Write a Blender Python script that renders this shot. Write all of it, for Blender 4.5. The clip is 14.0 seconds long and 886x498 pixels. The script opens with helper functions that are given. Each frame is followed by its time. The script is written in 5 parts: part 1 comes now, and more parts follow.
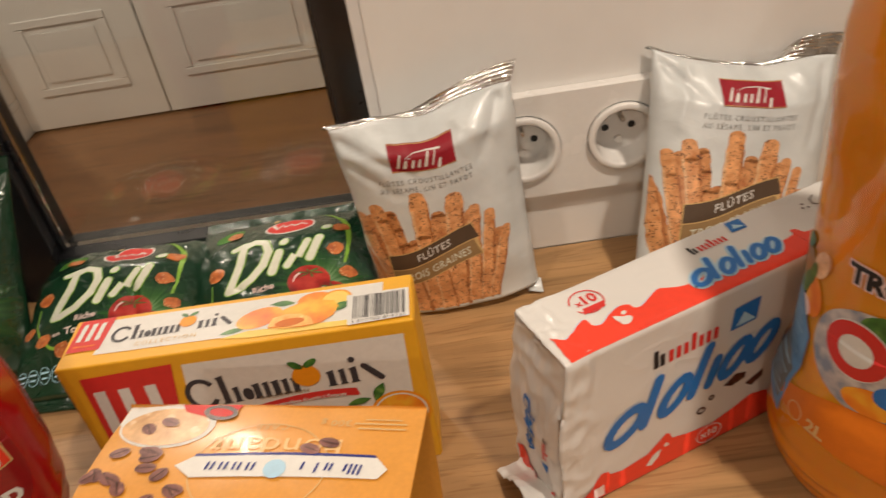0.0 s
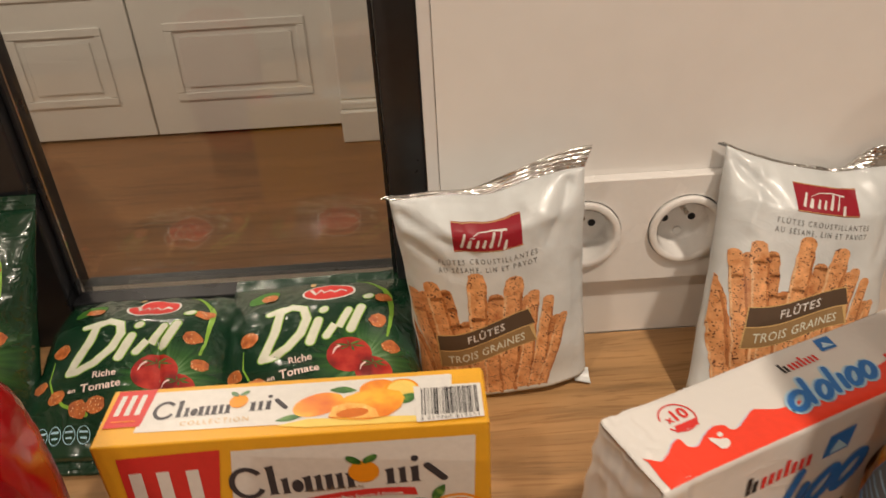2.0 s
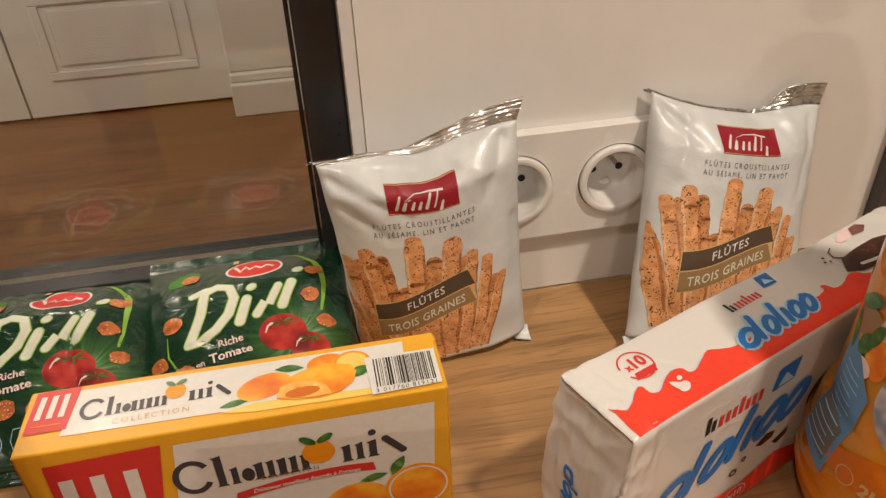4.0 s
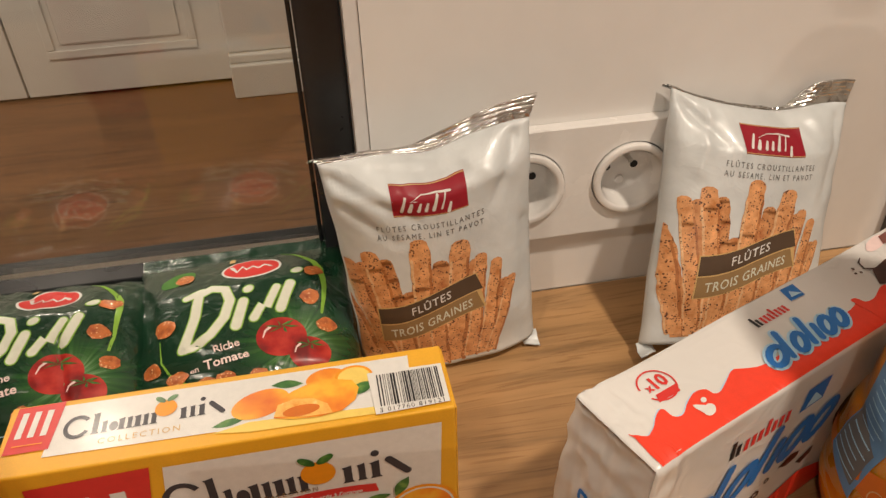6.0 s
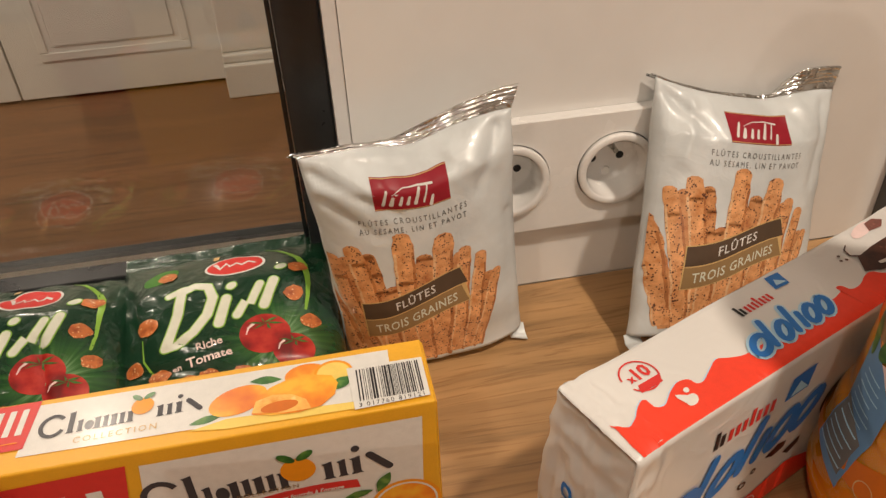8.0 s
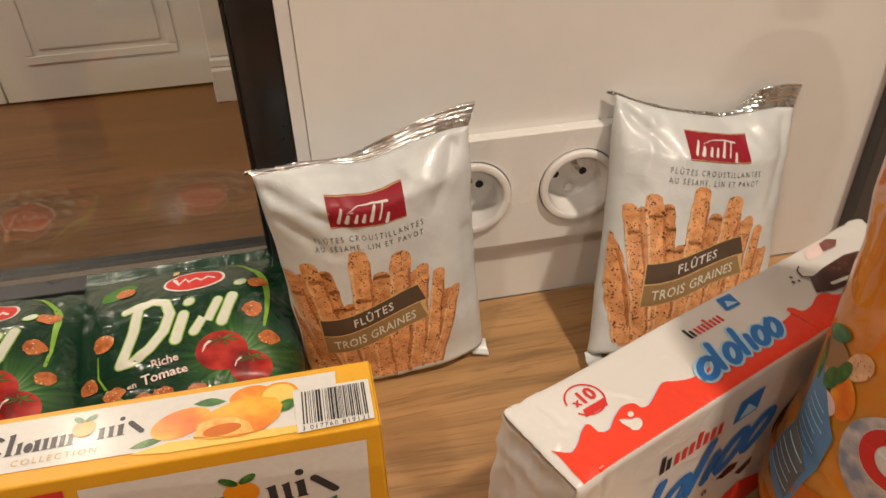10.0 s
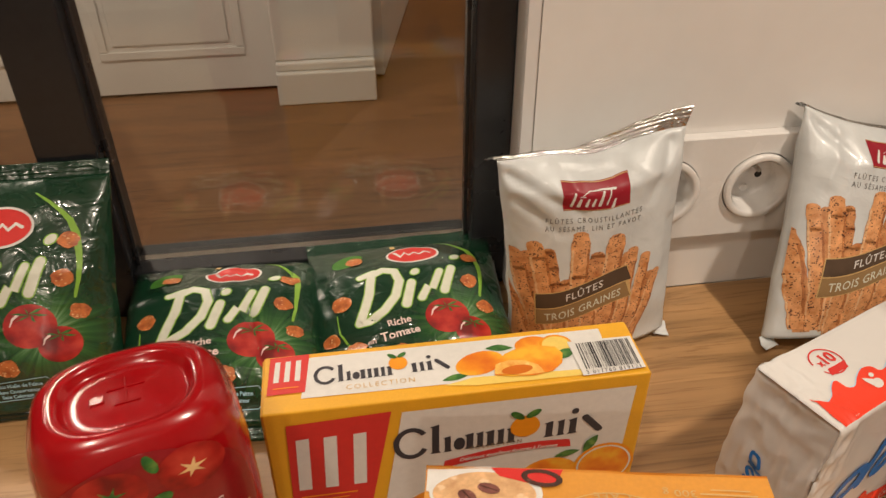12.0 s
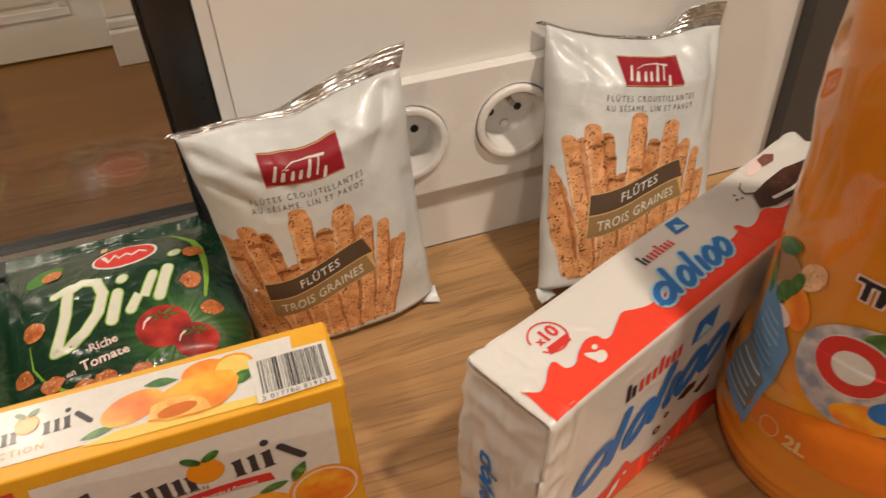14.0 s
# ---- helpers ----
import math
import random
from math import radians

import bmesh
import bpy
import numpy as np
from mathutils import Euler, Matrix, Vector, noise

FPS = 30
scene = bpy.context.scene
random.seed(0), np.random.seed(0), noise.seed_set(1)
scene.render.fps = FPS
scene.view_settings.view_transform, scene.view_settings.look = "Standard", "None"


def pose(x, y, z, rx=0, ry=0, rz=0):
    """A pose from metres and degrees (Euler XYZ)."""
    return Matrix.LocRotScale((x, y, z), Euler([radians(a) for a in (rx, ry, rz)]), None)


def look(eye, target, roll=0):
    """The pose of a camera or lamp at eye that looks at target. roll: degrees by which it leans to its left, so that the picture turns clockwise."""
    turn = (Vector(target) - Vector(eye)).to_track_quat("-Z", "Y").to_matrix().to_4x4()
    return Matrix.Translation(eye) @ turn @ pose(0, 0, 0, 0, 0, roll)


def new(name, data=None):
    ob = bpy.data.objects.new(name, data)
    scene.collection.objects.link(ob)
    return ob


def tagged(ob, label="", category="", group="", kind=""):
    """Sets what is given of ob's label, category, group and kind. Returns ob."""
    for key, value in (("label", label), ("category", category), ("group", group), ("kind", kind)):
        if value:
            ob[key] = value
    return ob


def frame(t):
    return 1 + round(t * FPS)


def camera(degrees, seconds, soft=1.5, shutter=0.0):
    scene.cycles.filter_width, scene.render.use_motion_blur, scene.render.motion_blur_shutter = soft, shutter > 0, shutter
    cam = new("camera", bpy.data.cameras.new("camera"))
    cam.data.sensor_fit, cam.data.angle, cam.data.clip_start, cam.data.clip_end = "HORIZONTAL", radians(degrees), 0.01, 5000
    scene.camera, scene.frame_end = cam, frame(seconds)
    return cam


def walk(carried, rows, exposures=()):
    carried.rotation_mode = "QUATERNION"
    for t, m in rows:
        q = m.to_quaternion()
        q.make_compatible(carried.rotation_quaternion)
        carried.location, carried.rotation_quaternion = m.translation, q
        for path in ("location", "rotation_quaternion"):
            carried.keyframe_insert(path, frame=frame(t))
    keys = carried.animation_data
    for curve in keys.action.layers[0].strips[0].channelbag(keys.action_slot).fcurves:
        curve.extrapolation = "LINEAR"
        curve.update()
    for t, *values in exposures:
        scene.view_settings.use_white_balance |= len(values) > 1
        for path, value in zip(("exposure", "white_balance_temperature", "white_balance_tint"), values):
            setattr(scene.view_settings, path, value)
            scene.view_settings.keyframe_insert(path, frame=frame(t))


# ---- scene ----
cam = camera(60.2, 14.0, soft=1.4, shutter=0.5)
PATH = [
    (0.0, (-0.118, 0.119, 1.252), (-0.186, 1.751, 0.098), -9.7),
    (0.5, (-0.128, 0.119, 1.243), (-0.300, 1.760, 0.113), -8.4),
    (1.0, (-0.116, 0.105, 1.244), (-0.299, 1.739, 0.104), -7.2),
    (1.5, (-0.123, 0.134, 1.249), (-0.223, 1.787, 0.127), -5.9),
    (2.0, (-0.172, 0.155, 1.264), (-0.144, 1.844, 0.194), -3.2),
    (2.5, (-0.202, 0.181, 1.258), (-0.017, 1.857, 0.183), -2.0),
    (3.0, (-0.200, 0.181, 1.250), (0.065, 1.818, 0.131), -1.9),
    (3.5, (-0.195, 0.178, 1.253), (0.098, 1.792, 0.109), -2.0),
    (4.0, (-0.192, 0.170, 1.252), (0.085, 1.785, 0.105), -2.3),
    (6.5, (-0.191, 0.199, 1.247), (0.081, 1.784, 0.058), -1.7),
    (7.0, (-0.187, 0.195, 1.245), (0.078, 1.781, 0.056), -2.0),
    (9.5, (-0.170, 0.198, 1.244), (0.119, 1.779, 0.054), -3.1),
    (10.0, (-0.162, 0.198, 1.249), (0.133, 1.784, 0.066), -1.8),
    (10.5, (-0.253, 0.184, 1.258), (-0.118, 1.809, 0.100), -0.1),
    (11.0, (-0.296, 0.158, 1.264), (-0.186, 1.796, 0.123), 0.3),
    (11.5, (-0.295, 0.157, 1.266), (-0.072, 1.783, 0.123), 0.2),
    (12.0, (-0.292, 0.163, 1.266), (-0.040, 1.778, 0.114), 0.1),
    (12.5, (-0.263, 0.194, 1.238), (0.047, 1.737, 0.004), -0.3),
    (13.0, (-0.207, 0.211, 1.241), (0.186, 1.675, -0.064), -1.4),
    (13.5, (-0.188, 0.217, 1.236), (0.243, 1.665, -0.075), -2.3),
    (14.0, (-0.168, 0.209, 1.243), (0.276, 1.664, -0.055), -3.2),
]
walk(cam, [(t, look(eye, target, roll)) for t, eye, target, roll in PATH], [(0.0, 0.0), (14.0, 0.0)])

# ---- world and lamps ----
world = bpy.data.worlds.new("night")
scene.world = world
world.use_nodes = True
world.node_tree.nodes["Background"].inputs[0].default_value = (0.02, 0.022, 0.03, 1)
world.node_tree.nodes["Background"].inputs[1].default_value = 0.2

WARM = (1.0, 0.84, 0.68)
# two spots set from cast shadows; the third is added fill from behind
SPOTS_AND_FILL = [(0.44, -0.12, 12.5, 125.0), (-0.75, -0.32, 5.2, 125.0), (-0.45, -1.9, 14.0, 180.0)]
# first lamp set from sheens; the other two added to lift doors and far room
HALL_AND_FILL = [(-0.93, 1.85, 16.0, 180.0), (-2.2, 2.05, 22.0, 180.0), (0.6, 4.4, 16.0, 180.0)]


def overhead_light(x, y, z, watts, beam, size=0.07):
    data = bpy.data.lights.new("spot_and_fill_light", "AREA")
    data.shape, data.size, data.energy, data.color, data.spread = "DISK", size, watts, WARM, radians(beam)
    ob = new("spot_and_fill_light", data)
    ob.matrix_world = pose(x, y, z)
    return ob


# ---- materials ----
def shader(name):
    m = bpy.data.materials.new(name)
    m.use_nodes = True
    nt = m.node_tree
    return m, nt, nt.nodes["Principled BSDF"]


def node(nt, kind, ins=None, **props):
    n = nt.nodes.new(kind)
    for k, v in props.items():
        if k == "operation":
            n.operation = v
        elif k == "blend_type":
            n.blend_type = v
        elif k == "data_type":
            n.data_type = v
        elif k == "feature":
            n.feature = v
        elif k == "noise_dimensions":
            n.noise_dimensions = v
        elif k == "wave_type":
            n.wave_type = v
    for k, v in (ins or {}).items():
        if isinstance(v, bpy.types.NodeSocket):
            nt.links.new(v, n.inputs[k])
        else:
            n.inputs[k].default_value = v
    return n


def ramp(nt, fac, stops):
    n = nt.nodes.new("ShaderNodeValToRGB")
    nt.links.new(fac, n.inputs[0])
    el = n.color_ramp.elements
    while len(el) < len(stops):
        el.new(0.5)
    for e, (p, c) in zip(el, stops):
        e.position, e.color = p, (*c, 1)
    return n.outputs[0]


def coords(nt, out="Object", scale=(1, 1, 1), rot=(0, 0, 0)):
    tc = nt.nodes.new("ShaderNodeTexCoord")
    mp = node(nt, "ShaderNodeMapping", {"Scale": scale, "Rotation": rot})
    nt.links.new(tc.outputs[out], mp.inputs[0])
    return mp.outputs[0]


def bump(nt, b, height, strength, dist=0.001):
    n = node(nt, "ShaderNodeBump", {"Height": height, "Strength": strength, "Distance": dist})
    nt.links.new(n.outputs[0], b.inputs["Normal"])


def dyed(name, col, rough=0.4, var=0.08, scale=60, metal=0.0, coat=0.0, bumps=0.0, bscale=300, out="Object", spec=0.5):
    """A surface of one dye with blotches at two scales and, if asked, a fine relief."""
    m, nt, b = shader(name)
    c = coords(nt, out)
    a = node(nt, "ShaderNodeTexNoise", {"Vector": c, "Scale": scale, "Detail": 4.0})
    d = node(nt, "ShaderNodeTexNoise", {"Vector": c, "Scale": scale * 9, "Detail": 2.0})
    mix = node(nt, "ShaderNodeMath", {0: a.outputs[0], 1: d.outputs[0]}, operation="ADD")
    lo = tuple(x * (1 - var) for x in col)
    hi = tuple(min(1.0, x * (1 + var)) for x in col)
    nt.links.new(ramp(nt, node(nt, "ShaderNodeMath", {0: mix.outputs[0], 1: 0.5}, operation="MULTIPLY").outputs[0], [(0.35, lo), (0.65, hi)]), b.inputs["Base Color"])
    r = node(nt, "ShaderNodeMapRange", {"Value": a.outputs[0], "To Min": max(0.02, rough - 0.06), "To Max": rough + 0.08})
    nt.links.new(r.outputs[0], b.inputs["Roughness"])
    b.inputs["Metallic"].default_value = metal
    b.inputs["Coat Weight"].default_value = coat
    b.inputs["Coat Roughness"].default_value = 0.12
    b.inputs["Specular IOR Level"].default_value = spec
    if bumps:
        bump(nt, b, node(nt, "ShaderNodeTexNoise", {"Vector": c, "Scale": bscale, "Detail": 5.0}).outputs[0], bumps)
    return m


def oak(name, tone, stave=(0.55, 0.11), contrast=1.0, gap=0.0):
    """Oiled oak with staves along x, each of its own tone, long grain, pores and a few knots."""
    m, nt, b = shader(name)
    tc = nt.nodes.new("ShaderNodeTexCoord")
    brick = node(nt, "ShaderNodeTexBrick", {"Vector": tc.outputs["Object"], "Scale": 1.0, "Mortar Size": gap, "Brick Width": stave[0], "Row Height": stave[1],
                                            "Color1": (0, 0, 0, 1), "Color2": (1, 1, 1, 1), "Mortar": (0.3, 0.3, 0.3, 1), "Bias": 0.0})
    brick.offset = 0.37
    shift = node(nt, "ShaderNodeVectorMath", {0: brick.outputs[0], 1: (7.3, 3.1, 1.7)}, operation="MULTIPLY")
    pos = node(nt, "ShaderNodeVectorMath", {0: tc.outputs["Object"], 1: shift.outputs[0]}, operation="ADD")
    warp = node(nt, "ShaderNodeTexNoise", {"Vector": node(nt, "ShaderNodeMapping", {"Vector": pos.outputs[0], "Scale": (1.5, 5, 5)}).outputs[0], "Scale": 1.6, "Detail": 2.0})
    off = node(nt, "ShaderNodeVectorMath", {0: warp.outputs["Color"], 1: (0.0, 0.05, 0.05)}, operation="MULTIPLY")
    p2 = node(nt, "ShaderNodeVectorMath", {0: pos.outputs[0], 1: off.outputs[0]}, operation="ADD")
    grain = node(nt, "ShaderNodeTexNoise", {"Vector": node(nt, "ShaderNodeMapping", {"Vector": p2.outputs[0], "Scale": (2.2, 60, 60)}).outputs[0], "Scale": 1.0, "Detail": 6.0, "Roughness": 0.62})
    pores = node(nt, "ShaderNodeTexNoise", {"Vector": node(nt, "ShaderNodeMapping", {"Vector": p2.outputs[0], "Scale": (14, 420, 420)}).outputs[0], "Scale": 1.0, "Detail": 3.0})
    dk = tuple(x * (1 - 0.42 * contrast) for x in tone)
    lt = tuple(min(1, x * (1 + 0.2 * contrast)) for x in tone)
    col = ramp(nt, grain.outputs[0], [(0.30, dk), (0.48, tone), (0.7, lt)])
    stv = ramp(nt, brick.outputs[0], [(0.0, (0.84, 0.81, 0.78)), (1.0, (1.06, 1.04, 1.0))])
    c1 = node(nt, "ShaderNodeMix", {0: 1.0, 6: col, 7: stv}, data_type="RGBA", blend_type="MULTIPLY")
    pr = ramp(nt, pores.outputs[0], [(0.36, (0.62, 0.56, 0.5)), (0.46, (1, 1, 1))])
    c2 = node(nt, "ShaderNodeMix", {0: 0.6 * contrast, 6: c1.outputs[2], 7: pr}, data_type="RGBA", blend_type="MULTIPLY")
    vor = node(nt, "ShaderNodeTexVoronoi", {"Vector": node(nt, "ShaderNodeMapping", {"Vector": p2.outputs[0], "Scale": (5, 9, 9)}).outputs[0], "Scale": 1.0})
    kn = ramp(nt, vor.outputs["Distance"], [(0.015, (0.32, 0.22, 0.15)), (0.06, (1, 1, 1))])
    c3 = node(nt, "ShaderNodeMix", {0: 0.8, 6: c2.outputs[2], 7: kn}, data_type="RGBA", blend_type="MULTIPLY")
    nt.links.new(c3.outputs[2], b.inputs["Base Color"])
    rr = node(nt, "ShaderNodeMapRange", {"Value": grain.outputs[0], "To Min": 0.34, "To Max": 0.5})
    nt.links.new(rr.outputs[0], b.inputs["Roughness"])
    bump(nt, b, pores.outputs[0], 0.15, 0.0006)
    return m


def clear_pane(name, ior=1.5, tint=(0.96, 0.98, 0.97), rough=0.0):
    m, nt, b = shader(name)
    nt.nodes.remove(b)
    out = nt.nodes["Material Output"]
    tr = node(nt, "ShaderNodeBsdfTransparent", {"Color": (*tint, 1)})
    gl = node(nt, "ShaderNodeBsdfGlossy", {"Roughness": rough, "Color": (1, 1, 1, 1)})
    fr = node(nt, "ShaderNodeFresnel", {"IOR": ior})
    mx = node(nt, "ShaderNodeMixShader", {0: fr.outputs[0], 1: tr.outputs[0], 2: gl.outputs[0]})
    nt.links.new(mx.outputs[0], out.inputs[0])
    return m


M_WALL = dyed("white_wall_paint", (0.80, 0.79, 0.77), 0.22, 0.02, 5, bumps=0.04, bscale=180)
M_JAMB = dyed("jamb_paint", (0.74, 0.73, 0.72), 0.4, 0.03, 8, bumps=0.05, bscale=200)
M_PLASTIC = dyed("white_plastic", (0.80, 0.79, 0.77), 0.25, 0.015, 30)
M_STEEL = dyed("frame_steel", (0.016, 0.017, 0.020), 0.28, 0.15, 20, bumps=0.03, bscale=500)
M_GREY = dyed("grey_cabinet", (0.062, 0.060, 0.060), 0.45, 0.08, 8, bumps=0.04, bscale=400)
M_CEIL = dyed("ceiling_paint", (0.82, 0.81, 0.79), 0.8, 0.02, 3)
M_DOOR = dyed("door_lacquer", (0.70, 0.68, 0.65), 0.35, 0.04, 6)
M_OAK = oak("oak_worktop", (0.42, 0.248, 0.112), (0.62, 0.125), 0.95)
M_PARQUET = oak("oak_parquet", (0.205, 0.095, 0.040), (0.9, 0.085), 1.0, 0.0015)
M_GLASS = clear_pane("window_glass", 1.5)
M_CHROME = dyed("metal_pin", (0.7, 0.68, 0.65), 0.25, 0.05, 50, metal=1.0)
M_DARK = dyed("dark_hole", (0.012, 0.012, 0.012), 0.6, 0.1, 50)
M_FAR = dyed("far_room_wall", (0.25, 0.15, 0.07), 0.6, 0.1, 3)
M_WARMW = dyed("room_wall", (0.72, 0.69, 0.64), 0.7, 0.03, 3)


# ---- building blocks ----
def thing(name, m, label, category, group=""):
    ob = new(name)
    ob.empty_display_size = 0.02
    ob.matrix_world = m
    return tagged(ob, label, category, group)


def part(name, bm, mat, parent=None, label="", smooth=False):
    me = bpy.data.meshes.new(name)
    bmesh.ops.recalc_face_normals(bm, faces=bm.faces) if len(bm.faces) < 20000 else None
    bm.to_mesh(me)
    bm.free()
    me.materials.append(mat)
    if smooth:
        for p in me.polygons:
            p.use_smooth = True
    ob = new(name, me)
    if parent:
        ob.parent = parent
    if label:
        ob["label"] = label
    return ob


def box_bm(x0, x1, y0, y1, z0, z1, bev=0.0, seg=2, bm=None):
    bm = bm or bmesh.new()
    r = bmesh.ops.create_cube(bm, size=1.0)
    bmesh.ops.scale(bm, vec=(x1 - x0, y1 - y0, z1 - z0), verts=r["verts"])
    bmesh.ops.translate(bm, vec=((x0 + x1) / 2, (y0 + y1) / 2, (z0 + z1) / 2), verts=r["verts"])
    if bev:
        bmesh.ops.bevel(bm, geom=[e for e in bm.edges], offset=bev, segments=seg, affect="EDGES", profile=0.5)
    return bm


def slab(name, x0, x1, y0, y1, z0, z1, mat, label="", bev=0.0, parent=None, category="", kind="structure"):
    ob = part(name, box_bm(x0, x1, y0, y1, z0, z1, bev), mat, parent)
    return tagged(ob, label, category, "", kind) if not parent else tagged(ob, label)


# ---- structure ----
COUNTER = 0.9
WALL_Y, CORNER_X, CAB_X = 0.600, -0.1640, 0.211
FRAME_Y = 0.625

slab("floor", -3.2, 1.6, -3.0, 7.0, -0.05, 0.0, M_PARQUET, "brown oak strip flooring through both rooms", category="floor")
slab("ceiling", -3.2, 1.6, -3.0, 7.0, 2.5, 2.55, M_CEIL, "plain white ceiling", category="ceiling")


def pierced_wall(x0, x1, y0, y1, z0, z1, hx0, hx1, hz0, hz1):
    """A wall slab with a rectangular box let into it from the front."""
    bm = bmesh.new()
    deep = y0 + 0.045
    outer = [(x0, z0), (x1, z0), (x1, z1), (x0, z1)]
    inner = [(hx0, hz0), (hx1, hz0), (hx1, hz1), (hx0, hz1)]
    ring = lambda pts, y: [bm.verts.new((x, y, z)) for x, z in pts]
    fo, fi, ba, di = ring(outer, y0), ring(inner, y0), ring(outer, y1), ring(inner, deep)
    for i in range(4):
        j = (i + 1) % 4
        bm.faces.new((fo[i], fo[j], fi[j], fi[i]))
        bm.faces.new((fo[i], ba[i], ba[j], fo[j]))
        bm.faces.new((fi[i], fi[j], di[j], di[i]))
    bm.faces.new(ba)
    bm.faces.new(di)
    return tagged(part("wall_pillar", bm, M_WALL), "white glossy wall panel above the worktop", "wall", "", "structure")


pierced_wall(CORNER_X, 0.9, WALL_Y, 0.70, COUNTER, 2.5, -0.098, 0.027, 0.968, 1.015)
slab("wall_below", -3.2, 0.9, WALL_Y + 0.002, 0.70, 0.0, 0.862, M_WARMW, "plain wall below the worktop", category="wall")
slab("wall_above", -3.2, CORNER_X - 0.002, WALL_Y, 0.70, 2.1, 2.5, M_WALL, "white wall above the glazed partition", category="wall")
slab("wall_west", -3.3, -3.2, -3.0, 7.0, 0.0, 2.5, M_WARMW, "off-white side wall", category="wall")
slab("wall_east", 1.6, 1.7, -3.0, 7.0, 0.0, 2.5, M_WARMW, "off-white side wall", category="wall")
slab("wall_south", -3.2, 1.6, -3.1, -3.0, 0.0, 2.5, M_WARMW, "off-white wall behind the kitchen", category="wall")
slab("wall_far", -3.2, 1.6, 7.0, 7.1, 0.0, 2.5, M_FAR, "brown wall at the end of the hallway", category="wall")
slab("wall_side", 0.902, 1.6, 0.60, 0.70, 0.0, 2.5, M_WARMW, "off-white wall beside the cabinet", category="wall")


# ---- printing: flat shapes laid on a curved or flat surface ----
class Ink:
    """Flat shapes in metres, u to the right and v up."""

    def __init__(self):
        self.v, self.f, self.z, self.g, self.hold = [], [], [], 0, False

    def poly(self, pts):
        n = len(self.v)
        self.g += 0 if self.hold else 1
        self.v += [(float(a), float(b)) for a, b in pts]
        self.z += [self.g] * len(pts)
        self.f.append(list(range(n, n + len(pts))))
        return self

    def box(self, u0, v0, u1, v1):
        return self.poly([(u0, v0), (u1, v0), (u1, v1), (u0, v1)])

    def ell(self, u, v, ru, rv, rot=0.0, n=20, a0=0.0, a1=360.0):
        c, s = math.cos(radians(rot)), math.sin(radians(rot))
        k = [radians(a0 + (a1 - a0) * i / (n if a1 - a0 >= 360 else n - 1)) for i in range(n)]
        return self.poly([(u + ru * math.cos(a) * c - rv * math.sin(a) * s, v + ru * math.cos(a) * s + rv * math.sin(a) * c) for a in k])

    def ring(self, u, v, ru, rv, w, rot=0.0, n=24, a0=0.0, a1=360.0):
        pts = []
        c, s = math.cos(radians(rot)), math.sin(radians(rot))
        for i in range(n + 1):
            a = radians(a0 + (a1 - a0) * i / n)
            for k in (0.0, w):
                x, y = (ru - k) * math.cos(a), (rv - k) * math.sin(a)
                pts.append((u + x * c - y * s, v + x * s + y * c))
        self.g, self.hold = self.g + 1, True
        for i in range(n):
            self.poly([pts[2 * i], pts[2 * i + 2], pts[2 * i + 3], pts[2 * i + 1]])
        self.hold = False
        return self

    def stroke(self, pts, w, w1=None):
        """A band along a line of points, from width w to w1, with round ends."""
        w1 = w if w1 is None else w1
        m = len(pts) - 1
        L, R = [], []
        for i, (a, b) in enumerate(pts):
            p, q = pts[max(0, i - 1)], pts[min(m, i + 1)]
            d = Vector((q[0] - p[0], q[1] - p[1])).normalized()
            h = (w + (w1 - w) * i / m) / 2
            L.append((a - d.y * h, b + d.x * h))
            R.append((a + d.y * h, b - d.x * h))
        self.g, self.hold = self.g + 1, True
        for i in range(m):
            self.poly([L[i], R[i], R[i + 1], L[i + 1]])
        for (a, b), h, e, f in ((pts[0], w / 2, L[0], R[0]), (pts[m], w1 / 2, R[m], L[m])):
            g = math.atan2(e[1] - b, e[0] - a)
            self.poly([(a + h * math.cos(g + math.pi * i / 6), b + h * math.sin(g + math.pi * i / 6)) for i in range(7)])
        self.hold = False
        return self

    def text(self, body, u, v, size, rot=0.0, shear=0.0, bold=0.0, space=1.0, align="CENTER", wide=1.0):
        cu = bpy.data.curves.new("lettering", "FONT")
        cu.body, cu.size, cu.shear, cu.offset, cu.space_character, cu.align_x = body, size, shear, bold, space, align
        cu.resolution_u = 2
        ob = new("lettering", cu)
        me = ob.evaluated_get(bpy.context.evaluated_depsgraph_get()).to_mesh()
        c, s = math.cos(radians(rot)), math.sin(radians(rot))
        n = len(self.v)
        self.v += [(u + p.co.x * wide * c - p.co.y * s, v + p.co.x * wide * s + p.co.y * c) for p in me.vertices]
        self.g += 1
        self.z += [self.g] * len(me.vertices)
        self.f += [[n + i for i in p.vertices] for p in me.polygons]
        bpy.data.objects.remove(ob)
        bpy.data.curves.remove(cu)
        return self

    def bend(self, fn):
        self.v = [fn(a, b) for a, b in self.v]
        return self


